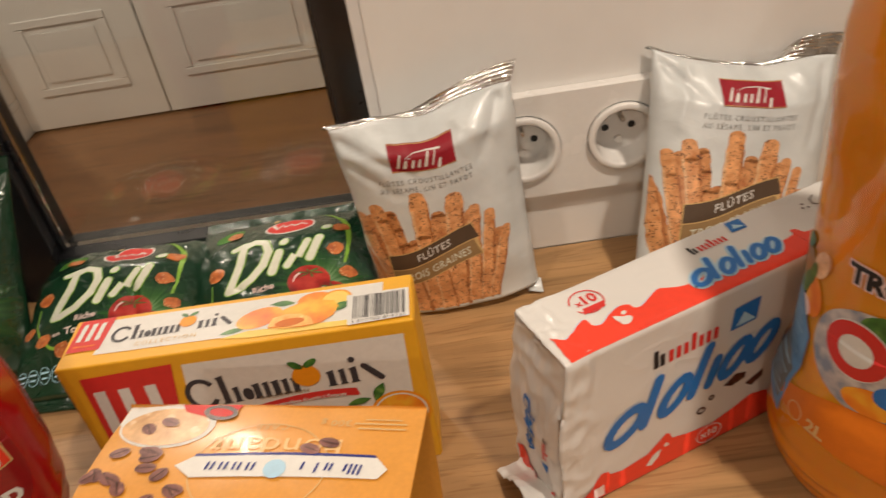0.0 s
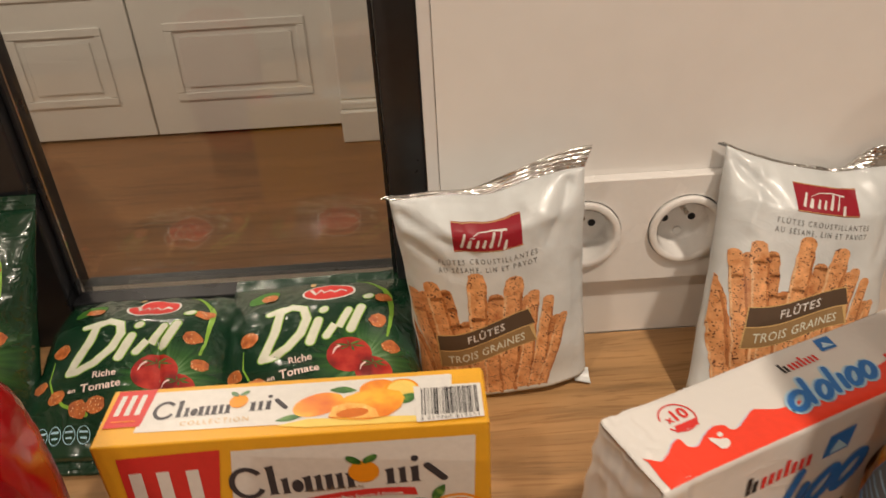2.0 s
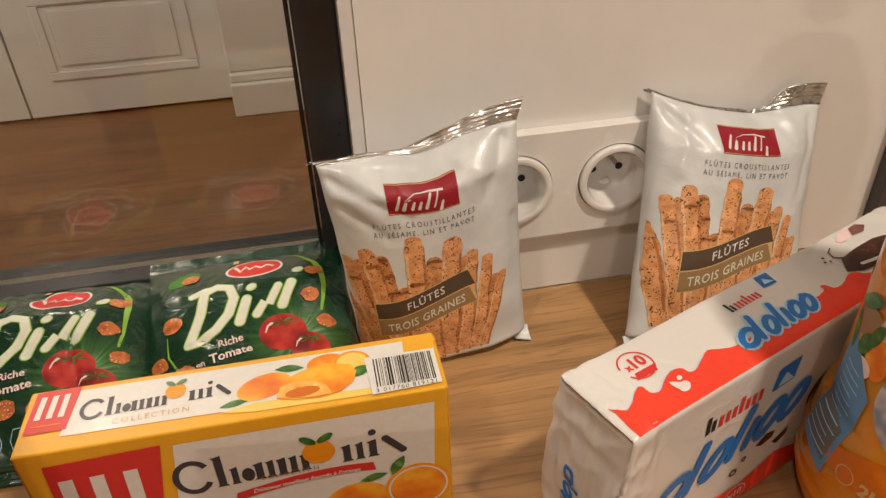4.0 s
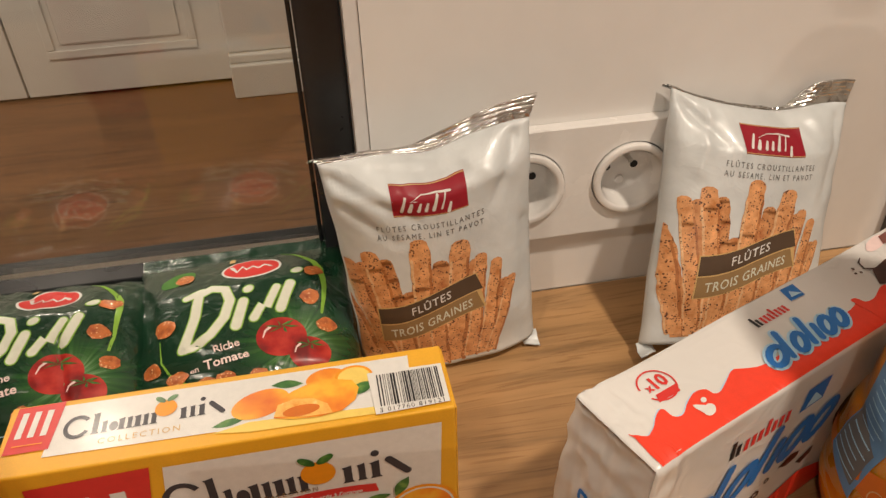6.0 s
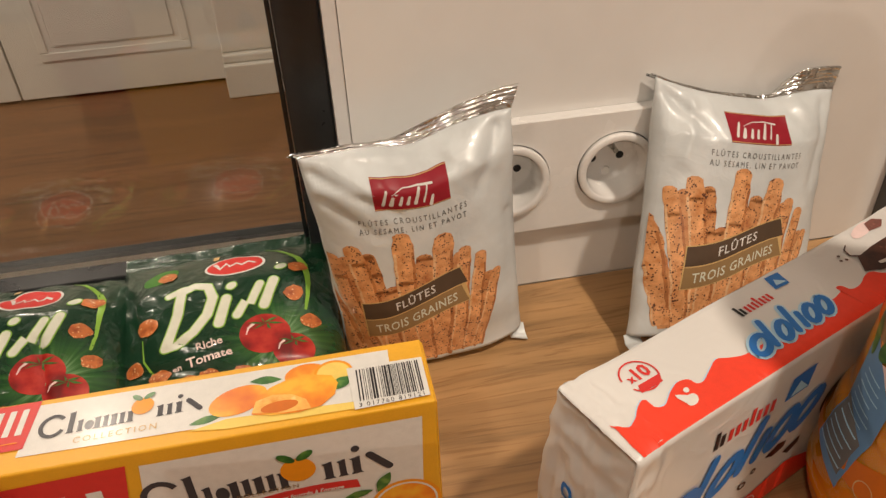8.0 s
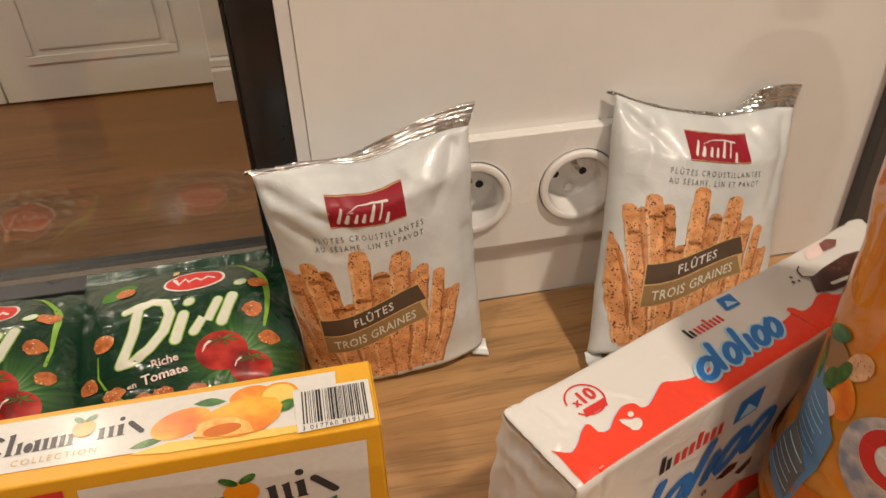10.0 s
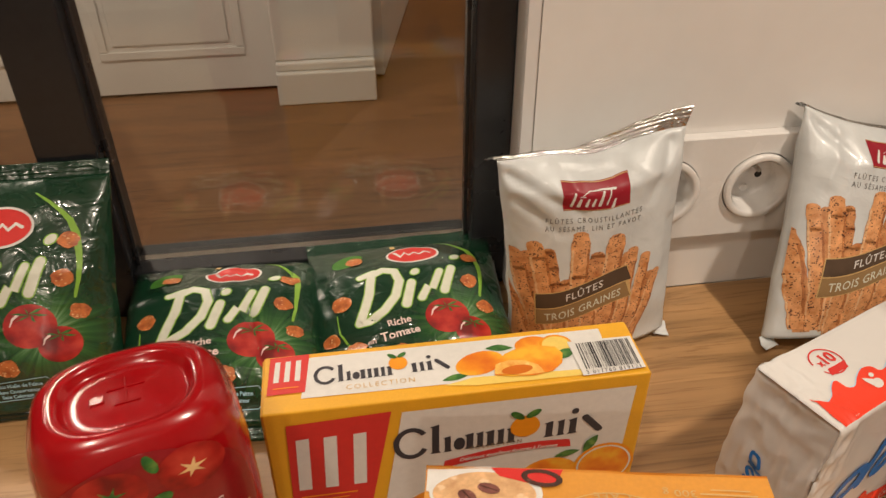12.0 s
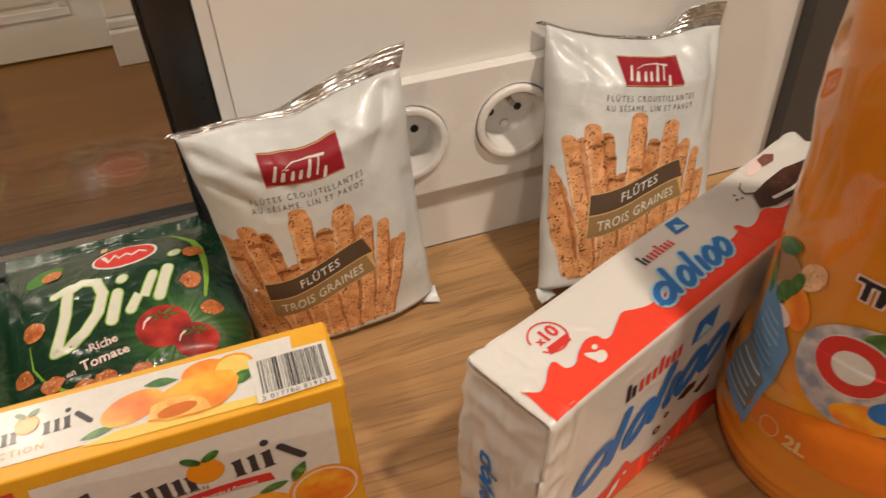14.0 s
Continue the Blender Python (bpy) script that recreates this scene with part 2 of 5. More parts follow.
def stamp(name, ink, surf, mat, parent, lift=0.0003, step=0.0, label=""):
    """Lay the shapes of ink on surf(u, v, lift), cut fine enough to follow its curves."""
    bm = bmesh.new()
    vs = [bm.verts.new((a, b, g * 0.000012)) for (a, b), g in zip(ink.v, ink.z)]
    for f in ink.f:
        try:
            bm.faces.new([vs[i] for i in f])
        except ValueError:
            pass
    bmesh.ops.remove_doubles(bm, verts=bm.verts[:], dist=0.000002)
    bmesh.ops.triangulate(bm, faces=bm.faces[:])
    if step:
        for ax in (0, 1):
            lo, hi = min(p[ax] for p in ink.v), max(p[ax] for p in ink.v)
            k = math.ceil(lo / step)
            while k * step < hi:
                co, no = [0, 0, 0], [0, 0, 0]
                co[ax], no[ax] = k * step, 1
                bmesh.ops.bisect_plane(bm, geom=bm.verts[:] + bm.edges[:] + bm.faces[:], plane_co=co, plane_no=no)
                k += 1
    uv = bm.loops.layers.uv.new("UVMap")
    for f in bm.faces:
        for lp in f.loops:
            lp[uv].uv = (lp.vert.co.x, lp.vert.co.y)
    for v in bm.verts:
        v.co = surf(v.co.x, v.co.y, lift + v.co.z)
    me = bpy.data.meshes.new(name)
    bm.to_mesh(me)
    bm.free()
    me.materials.append(mat)
    if step:
        for p in me.polygons:
            p.use_smooth = True
    ob = new(name, me)
    ob.parent = parent
    if label:
        ob["label"] = label
    return ob


def plane_surf(o, u, v):
    o, u, v = Vector(o), Vector(u), Vector(v)
    n = u.cross(v).normalized()
    return lambda a, b, l: o + u * a + v * b + n * l


def normal_surf(fn):
    """Turns a place function of (u, v) into one with a lift along its own normal."""
    def at(a, b, l):
        e = 0.0012
        n = (fn(a + e, b) - fn(a - e, b)).cross(fn(a, b + e) - fn(a, b - e)).normalized()
        return fn(a, b) + n * l
    return at


# ---- printed dyes ----
def print_mat(name, col, rough=0.40, var=0.06, scale=250, coat=0.05, metal=0.0):
    return dyed(name, col, rough, var, scale, metal, coat, out="UV", spec=0.3)


def speckled(name, base, dark, spot, spots=420, amount=0.2, rough=0.32):
    """A printed picture of baked food: blotched crust with seeds."""
    m, nt, b = shader(name)
    c = coords(nt, "UV")
    n1 = node(nt, "ShaderNodeTexNoise", {"Vector": c, "Scale": 130.0, "Detail": 5.0, "Roughness": 0.65})
    col = ramp(nt, n1.outputs[0], [(0.32, dark), (0.5, base), (0.7, tuple(min(1, x * 1.35) for x in base))])
    vo = node(nt, "ShaderNodeTexVoronoi", {"Vector": c, "Scale": float(spots)})
    n2 = node(nt, "ShaderNodeTexNoise", {"Vector": c, "Scale": 210.0, "Detail": 2.0})
    d = node(nt, "ShaderNodeMath", {0: vo.outputs["Distance"], 1: node(nt, "ShaderNodeMath", {0: n2.outputs[0], 1: 0.5}, operation="SUBTRACT").outputs[0]}, operation="SUBTRACT")
    mk = ramp(nt, d.outputs[0], [(amount, (1, 1, 1)), (amount + 0.12, (0, 0, 0))])
    mx = node(nt, "ShaderNodeMix", {0: mk, 6: col, 7: (*spot, 1)}, data_type="RGBA")
    nt.links.new(mx.outputs[2], b.inputs["Base Color"])
    b.inputs["Roughness"].default_value = rough
    b.inputs["Coat Weight"].default_value = 0.3
    return m


def mottled(name, stops, scale=60.0, rough=0.36, coat=0.1):
    """A printed picture with soft tones running into one another."""
    m, nt, b = shader(name)
    n1 = node(nt, "ShaderNodeTexNoise", {"Vector": coords(nt, "UV"), "Scale": float(scale), "Detail": 3.0, "Roughness": 0.45})
    nt.links.new(ramp(nt, n1.outputs[0], stops), b.inputs["Base Color"])
    b.inputs["Roughness"].default_value = rough
    b.inputs["Coat Weight"].default_value = coat
    b.inputs["Coat Roughness"].default_value = 0.2
    return m


def film(name, col, glow=None, glow_at=(0, 0), glow_r=0.05, rough=0.22, metal=0.0, crumple=0.5, scale=55, coat=0.6):
    """Packaging film with crumple relief; glow: a lighter printed burst round a point of the print."""
    m, nt, b = shader(name)
    c = coords(nt, "UV")
    n1 = node(nt, "ShaderNodeTexNoise", {"Vector": c, "Scale": 40.0, "Detail": 4.0})
    col0 = ramp(nt, n1.outputs[0], [(0.3, tuple(x * 0.88 for x in col)), (0.7, tuple(min(1, x * 1.08) for x in col))])
    if glow:
        off = node(nt, "ShaderNodeVectorMath", {0: c, 1: (*glow_at, 0.0)}, operation="SUBTRACT")
        ln = node(nt, "ShaderNodeVectorMath", {0: off.outputs[0]}, operation="LENGTH")
        dr = node(nt, "ShaderNodeVectorMath", {0: off.outputs[0]}, operation="NORMALIZE")
        ry = node(nt, "ShaderNodeTexNoise", {"Vector": dr.outputs[0], "Scale": 7.0, "Detail": 3.0})
        k = node(nt, "ShaderNodeMath", {0: ry.outputs[0], 1: glow_r * 1.1}, operation="MULTIPLY")
        d = node(nt, "ShaderNodeMath", {0: ln.outputs["Value"], 1: k.outputs[0]}, operation="SUBTRACT")
        fc = node(nt, "ShaderNodeMapRange", {"Value": d.outputs[0], "From Min": -0.02, "From Max": glow_r * 0.62, "To Min": 0.95, "To Max": 0.0})
        g = ramp(nt, fc.outputs[0], [(0.0, (0.0, 0.0, 0.0)), (1.0, (1, 1, 1))])
        tint = ramp(nt, fc.outputs[0], [(0.0, col), (0.55, glow), (1.0, tuple(min(1, x * 1.6 + 0.25) for x in glow))])
        mx = node(nt, "ShaderNodeMix", {0: g, 6: col0, 7: tint}, data_type="RGBA")
        nt.links.new(mx.outputs[2], b.inputs["Base Color"])
    else:
        nt.links.new(col0, b.inputs["Base Color"])
    b.inputs["Roughness"].default_value = rough
    b.inputs["Metallic"].default_value = metal
    b.inputs["Coat Weight"].default_value = coat
    b.inputs["Coat Roughness"].default_value = 0.08
    o = coords(nt, "Object")
    w = node(nt, "ShaderNodeTexNoise", {"Vector": o, "Scale": float(scale), "Detail": 3.0, "Roughness": 0.5, "Distortion": 0.6})
    r = ramp(nt, w.outputs[0], [(0.38, (0, 0, 0)), (0.5, (1, 1, 1)), (0.62, (0.2, 0.2, 0.2))])
    bump(nt, b, r, crumple, 0.0012)
    nb = nt.nodes["Bump"]
    nt.links.new(nb.outputs[0], b.inputs["Coat Normal"])
    return m


P_WHITE = print_mat("print_white", (0.70, 0.69, 0.66))
P_CREAM = print_mat("print_cream", (0.66, 0.68, 0.58))
P_LIME = print_mat("print_lime", (0.22, 0.42, 0.05))
P_RED = print_mat("print_red", (0.62, 0.035, 0.03))
P_SCARLET = print_mat("print_scarlet", (0.80, 0.055, 0.025))
P_WINE = print_mat("print_wine", (0.30, 0.012, 0.025))
P_ORANGE = print_mat("print_orange", (0.85, 0.30, 0.02))
P_DEEP = print_mat("print_deep_orange", (0.62, 0.155, 0.010))
P_AMBER = print_mat("print_amber", (0.82, 0.31, 0.012))
P_GREEN = print_mat("print_green", (0.06, 0.20, 0.03))
P_INK = print_mat("print_ink", (0.045, 0.042, 0.050))
P_GLOW = print_mat("print_pale_yellow", (0.82, 0.60, 0.14))
P_BLACK = print_mat("print_black", (0.018, 0.017, 0.02))
P_MIST = mottled("print_mist", [(0.34, (0.20, 0.25, 0.34)), (0.5, (0.40, 0.38, 0.40)), (0.66, (0.60, 0.56, 0.54))], 130.0)
P_MIDBLUE = print_mat("print_mid_blue", (0.13, 0.27, 0.48))
P_BLUE = print_mat("print_blue", (0.02, 0.16, 0.50))
P_PALEBLUE = print_mat("print_pale_blue", (0.40, 0.62, 0.78))
P_NAVY = print_mat("print_navy", (0.02, 0.03, 0.20))
P_GREY = print_mat("print_grey", (0.16, 0.16, 0.16))
P_BROWN = print_mat("print_brown", (0.095, 0.062, 0.04))
P_TAN = print_mat("print_tan", (0.30, 0.19, 0.085))
P_GOLD = print_mat("print_gold", (0.62, 0.42, 0.18))
P_PEACH = print_mat("print_peach", (0.80, 0.52, 0.24))
P_PINK = print_mat("print_pale_pink", (0.80, 0.62, 0.60))
P_COCOA = speckled("print_cocoa", (0.06, 0.02, 0.012), (0.025, 0.008, 0.006), (0.14, 0.06, 0.04), 300, 0.1)
P_BEAN = speckled("print_bean", (0.20, 0.075, 0.060), (0.09, 0.030, 0.026), (0.32, 0.14, 0.11), 260, 0.12)
P_TOMATO = mottled("print_tomato", [(0.34, (0.16, 0.004, 0.004)), (0.5, (0.38, 0.012, 0.009)), (0.68, (0.56, 0.05, 0.03))], 75.0)
P_CORN = speckled("print_puffs", (0.50, 0.15, 0.040), (0.26, 0.045, 0.014), (0.80, 0.52, 0.27), 560, 0.17)
P_STICK = speckled("print_breadstick", (0.70, 0.345, 0.150), (0.57, 0.210, 0.062), (0.10, 0.036, 0.022), 640, 0.18)
P_STICK2 = speckled("print_breadstick_back", (0.60, 0.280, 0.115), (0.48, 0.165, 0.055), (0.10, 0.040, 0.025), 640, 0.18)
P_CRUST = speckled("print_crust_edge", (0.74, 0.48, 0.27), (0.64, 0.35, 0.16), (0.12, 0.05, 0.03), 640, 0.16)
# darker stick tone for the shading drawn into the picture
P_STICK_SHADE = speckled("print_stick_shade", (0.45, 0.175, 0.060), (0.32, 0.105, 0.035), (0.07, 0.025, 0.015), 640, 0.18)
P_MANGO = mottled("print_fruit", [(0.30, (0.72, 0.15, 0.006)), (0.48, (0.84, 0.27, 0.010)), (0.66, (0.88, 0.48, 0.03))], 70.0)
P_LEAF = mottled("print_leaf", [(0.32, (0.012, 0.070, 0.012)), (0.55, (0.045, 0.17, 0.03)), (0.7, (0.16, 0.30, 0.06))], 160.0)
P_COFFEE = speckled("print_coffee_foam", (0.66, 0.40, 0.20), (0.55, 0.30, 0.14), (0.78, 0.56, 0.34), 120, 0.1)
P_CAKE = speckled("print_cake", (0.86, 0.46, 0.10), (0.78, 0.28, 0.02), (0.90, 0.62, 0.22), 260, 0.12)


# ---- structure in detail ----
slab("worktop", -2.6, 0.9, 0.0, WALL_Y, 0.862, COUNTER, M_OAK, "oiled oak worktop with long grain and small knots", 0.002, category="worktop")
slab("worktop_sill", -2.6, CORNER_X - 0.001, WALL_Y + 0.0005, 0.692, 0.864, COUNTER - 0.0003, M_OAK, "oak sill strip under the glazed partition", category="sill")
slab("base_cabinet", -2.6, 0.9, 0.04, 0.59, 0.0, 0.861, M_GREY, "dark grey kitchen base units under the worktop", 0.002, category="base unit")

slab("splash_panel", CAB_X, 0.9, 0.588, 0.5995, COUNTER + 0.0005, 2.5, M_GREY, "matt dark grey wall panel above the worktop", 0.001, category="wall panel")


def partition():
    win = tagged(new("window_1"), "black steel glazed partition standing on the worktop", "window", "", "structure")
    posts = [(-0.1990, -0.1725)] + [(-0.4810 - 0.282 * i, -0.4430 - 0.282 * i) for i in range(6)]
    for a, b in posts:
        part("mullion", box_bm(a, b, FRAME_Y, 0.665, COUNTER, 2.098, 0.0015), M_STEEL, win)
    for (r0, r1), (l0, l1) in zip(posts, posts[1:]):
        x0, x1 = l1 + 0.0005, r0 - 0.0005
        part("rail", box_bm(x0, x1, FRAME_Y + 0.001, 0.663, COUNTER, 0.9375, 0.0012), M_STEEL, win)
        part("top_rail", box_bm(x0, x1, FRAME_Y + 0.001, 0.663, 2.065, 2.098, 0.0012), M_STEEL, win)
        pane = part("pane", box_bm(x0 + 0.0005, x1 - 0.0005, 0.6420, 0.6480, 0.938, 2.0645), M_GLASS, win)
        pane.visible_shadow = False
        for q0, q1 in ((x1 - 0.0032, x1 - 0.0004), (x0 + 0.0004, x0 + 0.0032)):
            part("glazing_bead", box_bm(q0, q1, 0.6360, 0.6415, 0.938, 2.064, 0.0006), M_STEEL, win)
    return win


partition()
slab("jamb", -0.1722, CORNER_X - 0.0003, WALL_Y + 0.0012, 0.664, COUNTER + 0.001, 2.098, M_JAMB, "painted plaster return beside the partition", category="trim")


def panel_door(name, x0, x1, y, label):
    d = thing(name, pose(0, 0, 0), label, "door", "double door of the hallway")
    part("leaf", box_bm(x0, x1, y, y + 0.035, 0.012, 2.1, 0.003), M_DOOR, d)
    for z0, z1 in ((0.155, 0.47), (0.58, 1.95)):
        for a, b, c, e, n in ((x0 + 0.115, x1 - 0.115, z0, z0 + 0.032, "moulding"), (x0 + 0.115, x1 - 0.115, z1 - 0.032, z1, "moulding"),
                              (x0 + 0.115, x0 + 0.147, z0 + 0.033, z1 - 0.033, "moulding"), (x1 - 0.147, x1 - 0.115, z0 + 0.033, z1 - 0.033, "moulding")):
            part(n, box_bm(a, b, y - 0.007, y - 0.0005, c, e, 0.003), M_DOOR, d)
        part("panel", box_bm(x0 + 0.17, x1 - 0.17, y - 0.005, y - 0.0005, z0 + 0.055, z1 - 0.055, 0.004), M_DOOR, d)
    return d


panel_door("panelled_door", -1.885, -1.285, 3.165, "closed white panelled door leaf")
panel_door("panelled_door", -1.277, -0.50, 3.165, "closed white panelled door leaf")
for i, (a, b) in enumerate(((-0.497, -0.115), (-2.25, -1.888))):
    p = tagged(new("door_casing"), "white moulded door casing with a plinth block", "casing", "", "structure")
    part("casing", box_bm(a, b, 3.03, 3.22, 0.165, 2.2, 0.008), M_DOOR, p)
    part("plinth", box_bm(a, b, 2.99, 3.22, 0.0, 0.13, 0.006), M_DOOR, p)
    part("plinth_cap", box_bm(a, b, 3.010, 3.22, 0.1305, 0.1645, 0.008), M_DOOR, p)
slab("wall_hall", -3.2, -0.12, 3.225, 3.32, 0.0, 2.5, M_WARMW, "white hallway wall behind the doors", category="wall")
od = thing("open_door", pose(-0.105, 3.23, 0.0, 0, 0, -12.5), "white door standing open to the next room", "door")
part("leaf", box_bm(0.0, 0.04, 0.0, 1.25, 0.01, 2.1, 0.003), M_DOOR, od)
part("moulding", box_bm(-0.012, -0.0005, 0.12, 1.13, 0.16, 0.19, 0.005), M_DOOR, od)


def socket_plate():
    s = thing("double_socket", pose(-0.0355, WALL_Y, 0.9915), "white double wall socket with two round recesses", "socket")
    bm = bmesh.new()
    n, hx, hz = 48, 0.0765, 0.0395
    spans = ((-hx, 0.0005, -0.0345), (0.0005, hx, 0.0355))
    for x0, x1, cx in spans:
        inner, outer, lip = [], [], []
        for i in range(n):
            a = 2 * math.pi * i / n
            c, d = math.cos(a), math.sin(a)
            inner.append(bm.verts.new((cx + 0.026 * c, -0.0085, 0.026 * d)))
            k = min((x1 - cx) / c if c > 1e-6 else 9, (x0 - cx) / c if c < -1e-6 else 9, hz / abs(d) if abs(d) > 1e-6 else 9)
            outer.append(bm.verts.new((cx + k * c, -0.0085, k * d)))
        for i in range(n):
            bm.faces.new((inner[i], outer[i], outer[(i + 1) % n], inner[(i + 1) % n]))
        for sx in (x0, x1):
            for sz in (-hz, hz):
                near = sorted(range(n), key=lambda i: (outer[i].co - Vector((sx, -0.0085, sz))).length)[:2]
                cv = bm.verts.new((sx, -0.0085, sz))
                bm.faces.new((outer[near[0]], cv, outer[near[1]]))
    box_bm(-hx, hx, -0.0065, -0.0002, -hz, -hz + 0.002, bm=bm)
    box_bm(-hx, hx, -0.0065, -0.0002, hz - 0.002, hz, bm=bm)
    rim = [(-hx, -hz), (hx, -hz), (hx, hz), (-hx, hz)]
    for (a, b), (c, d) in zip(rim, rim[1:] + rim[:1]):
        bm.faces.new([bm.verts.new(p) for p in ((a, -0.0085, b), (c, -0.0085, d), (c * 1.012, -0.0072, d * 1.02), (a * 1.012, -0.0072, b * 1.02))])
        bm.faces.new([bm.verts.new(p) for p in ((a * 1.012, -0.0072, b * 1.02), (c * 1.012, -0.0072, d * 1.02), (c * 1.012, -0.0002, d * 1.02), (a * 1.012, -0.0002, b * 1.02))])
    part("plate", bm, M_PLASTIC, s)
    for cx in (-0.0345, 0.0355):
        bm = bmesh.new()
        prof = [(0.0252, -0.0078), (0.0254, -0.0100), (0.0251, -0.0116), (0.0244, -0.0121), (0.0216, -0.0121), (0.0208, -0.0117), (0.0202, -0.0106), (0.0199, -0.0096)]
        n = 48
        rows = [[bm.verts.new((cx + r * math.cos(2 * math.pi * i / n), y, r * math.sin(2 * math.pi * i / n))) for i in range(n)] for r, y in prof]
        for a, b in zip(rows, rows[1:]):
            for i in range(n):
                bm.faces.new((a[i], a[(i + 1) % n], b[(i + 1) % n], b[i]))
        ring = part("socket_ring", bm, M_PLASTIC, s, smooth=True)
        bm = bmesh.new()
        prof = [(0.0199, -0.0105), (0.0193, -0.0087), (0.0186, 0.0060), (0.0178, 0.0085), (0.0002, 0.0090)]
        rows = [[bm.verts.new((cx + r * math.cos(2 * math.pi * i / n), y, r * math.sin(2 * math.pi * i / n))) for i in range(n)] for r, y in prof]
        for a, b in zip(rows, rows[1:]):
            for i in range(n):
                bm.faces.new((a[i], a[(i + 1) % n], b[(i + 1) % n], b[i]))
        cup = part("socket_recess", bm, M_PLASTIC, s, smooth=True)
        for dx, dz, r, y0, y1, nm, mt in ((-0.0095, -0.001, 0.0026, 0.0082, 0.0088, "pin_hole", M_DARK), (0.0095, -0.001, 0.0026, 0.0082, 0.0088, "pin_hole", M_DARK), (0.0, 0.0108, 0.0023, -0.0060, 0.0088, "earth_pin", M_CHROME)):
            bm = bmesh.new()
            bmesh.ops.create_cone(bm, cap_ends=True, segments=20, radius1=r, radius2=r * (0.7 if nm == "earth_pin" else 1), depth=y1 - y0, matrix=pose(cx + dx, (y0 + y1) / 2, dz, 90))
            part(nm, bm, mt, cup, smooth=False)
        bm = bmesh.new()
        bmesh.ops.create_cone(bm, cap_ends=True, segments=20, radius1=0.0032, radius2=0.0028, depth=0.002, matrix=pose(cx, 0.0078, -0.0110, 90))
        part("screw_cover", bm, M_PLASTIC, cup)
    return s


socket_plate()


# ---- pillow bags ----
def smooth01(t):
    t = max(0.0, min(1.0, t))
    return t * t * (3 - 2 * t)


def crease(u, v, seed, amp, su=34.0, sv=22.0):
    a = noise.noise(Vector((u * su, v * sv, seed)))
    b = noise.noise(Vector((u * su * 2.3 + v * 40, v * sv * 1.7, seed + 5)))
    return amp * (0.7 * (1 - 2 * abs(a)) + 0.45 * (1 - 2 * abs(b)) - 0.3)


def bag_form(w, h, t, seed, foot=0.75, amp=0.0012, skew=0.0, taper=0.0, dip=0.0, head=0.30, curl=0.0, flat=1.0, rim=None, level=0.0, folds=(), short=1.0):
    """Half-thickness and outline of a filled bag: place(u, v, side); v runs over its height from 0 to h.
    rim(s): how far its top edge rises or dips; level: keeps the foot flat on a tilted bag;
    folds: sharp creases from (u, v) to (u, v) with a depth and a width; short: its height drawn together."""
    def place(u, v, side=-1.0):
        k = max(0.0, min(1.0, v / h))
        s = max(-1.0, min(1.0, 2 * u / w))
        across = max(0.0, 1 - abs(s) ** 2.4) ** 0.62
        up = min(1.0, (1 - k) / head) ** 0.72 * (foot + (1 - foot) * smooth01(k / 0.25))
        edge = 0.35 + 0.65 * max(abs(s), abs(2 * k - 1)) ** 2
        top = smooth01((k - 0.55) / 0.45)
        y = t * across * up
        room = min(1.0, y / (t * 0.22))
        y += crease(u, v, seed + (9 if side > 0 else 0), amp * (edge + 1.1 * top)) * room
        if side < 0:
            for a, b, c, d, deep, wide in folds:
                q = max(0.0, min(1.0, ((u - a) * (c - a) + (v - b) * (d - b)) / ((c - a) ** 2 + (d - b) ** 2)))
                off = math.hypot(u - a - q * (c - a), v - b - q * (d - b))
                y += deep * (1 - 0.6 * q) * math.exp(-(off / wide) ** 1.5) * room
        x = u * (1 + taper * (k - 0.5)) * (1 - 0.03 * math.sin(math.pi * k))
        x += 0.0012 * noise.noise(Vector((s * 2, v * 45, seed + 2))) * abs(s)
        z = v * short + k * (skew * s + dip * (s * s - 0.5)) + level * u * (1 - k) ** 2
        if rim:
            z += rim(s) * k ** 2.5
        y *= flat if side > 0 else 1.0
        bow = curl * max(0.0, (k - 0.58) / 0.42) ** 1.7
        return Vector((x, side * y + 0.0007 * side + bow, z - 0.35 * bow))
    return place


def bag_body(place, w, h, mat, parent, step=0.0025, name="bag"):
    nu, nv = round(w / step), round(h / step)
    bm = bmesh.new()
    uvl = bm.loops.layers.uv.new("UVMap")
    grids = []
    for side in (-1.0, 1.0):
        grids.append([[bm.verts.new(place(-w / 2 + w * i / nu, h * j / nv, side)) for i in range(nu + 1)] for j in range(nv + 1)])
    def face(vs, uvs):
        f = bm.faces.new(vs)
        for lp, q in zip(f.loops, uvs):
            lp[uvl].uv = q
    for g, side in zip(grids, (-1, 1)):
        for j in range(nv):
            for i in range(nu):
                q = [(i, j), (i + 1, j), (i + 1, j + 1), (i, j + 1)]
                face([g[b][a] for a, b in q], [((-w / 2 + w * a / nu) * -side, h * b / nv) for a, b in q])
    a, b = grids
    for j in range(nv):
        for i in (0, nu):
            face([a[j][i], a[j + 1][i], b[j + 1][i], b[j][i]], [(-w / 2, 0)] * 4)
    for i in range(nu):
        for j in (0, nv):
            face([a[j][i], a[j][i + 1], b[j][i + 1], b[j][i]], [(0, h * j / nv)] * 4)
    return part(name, bm, mat, parent, smooth=True)


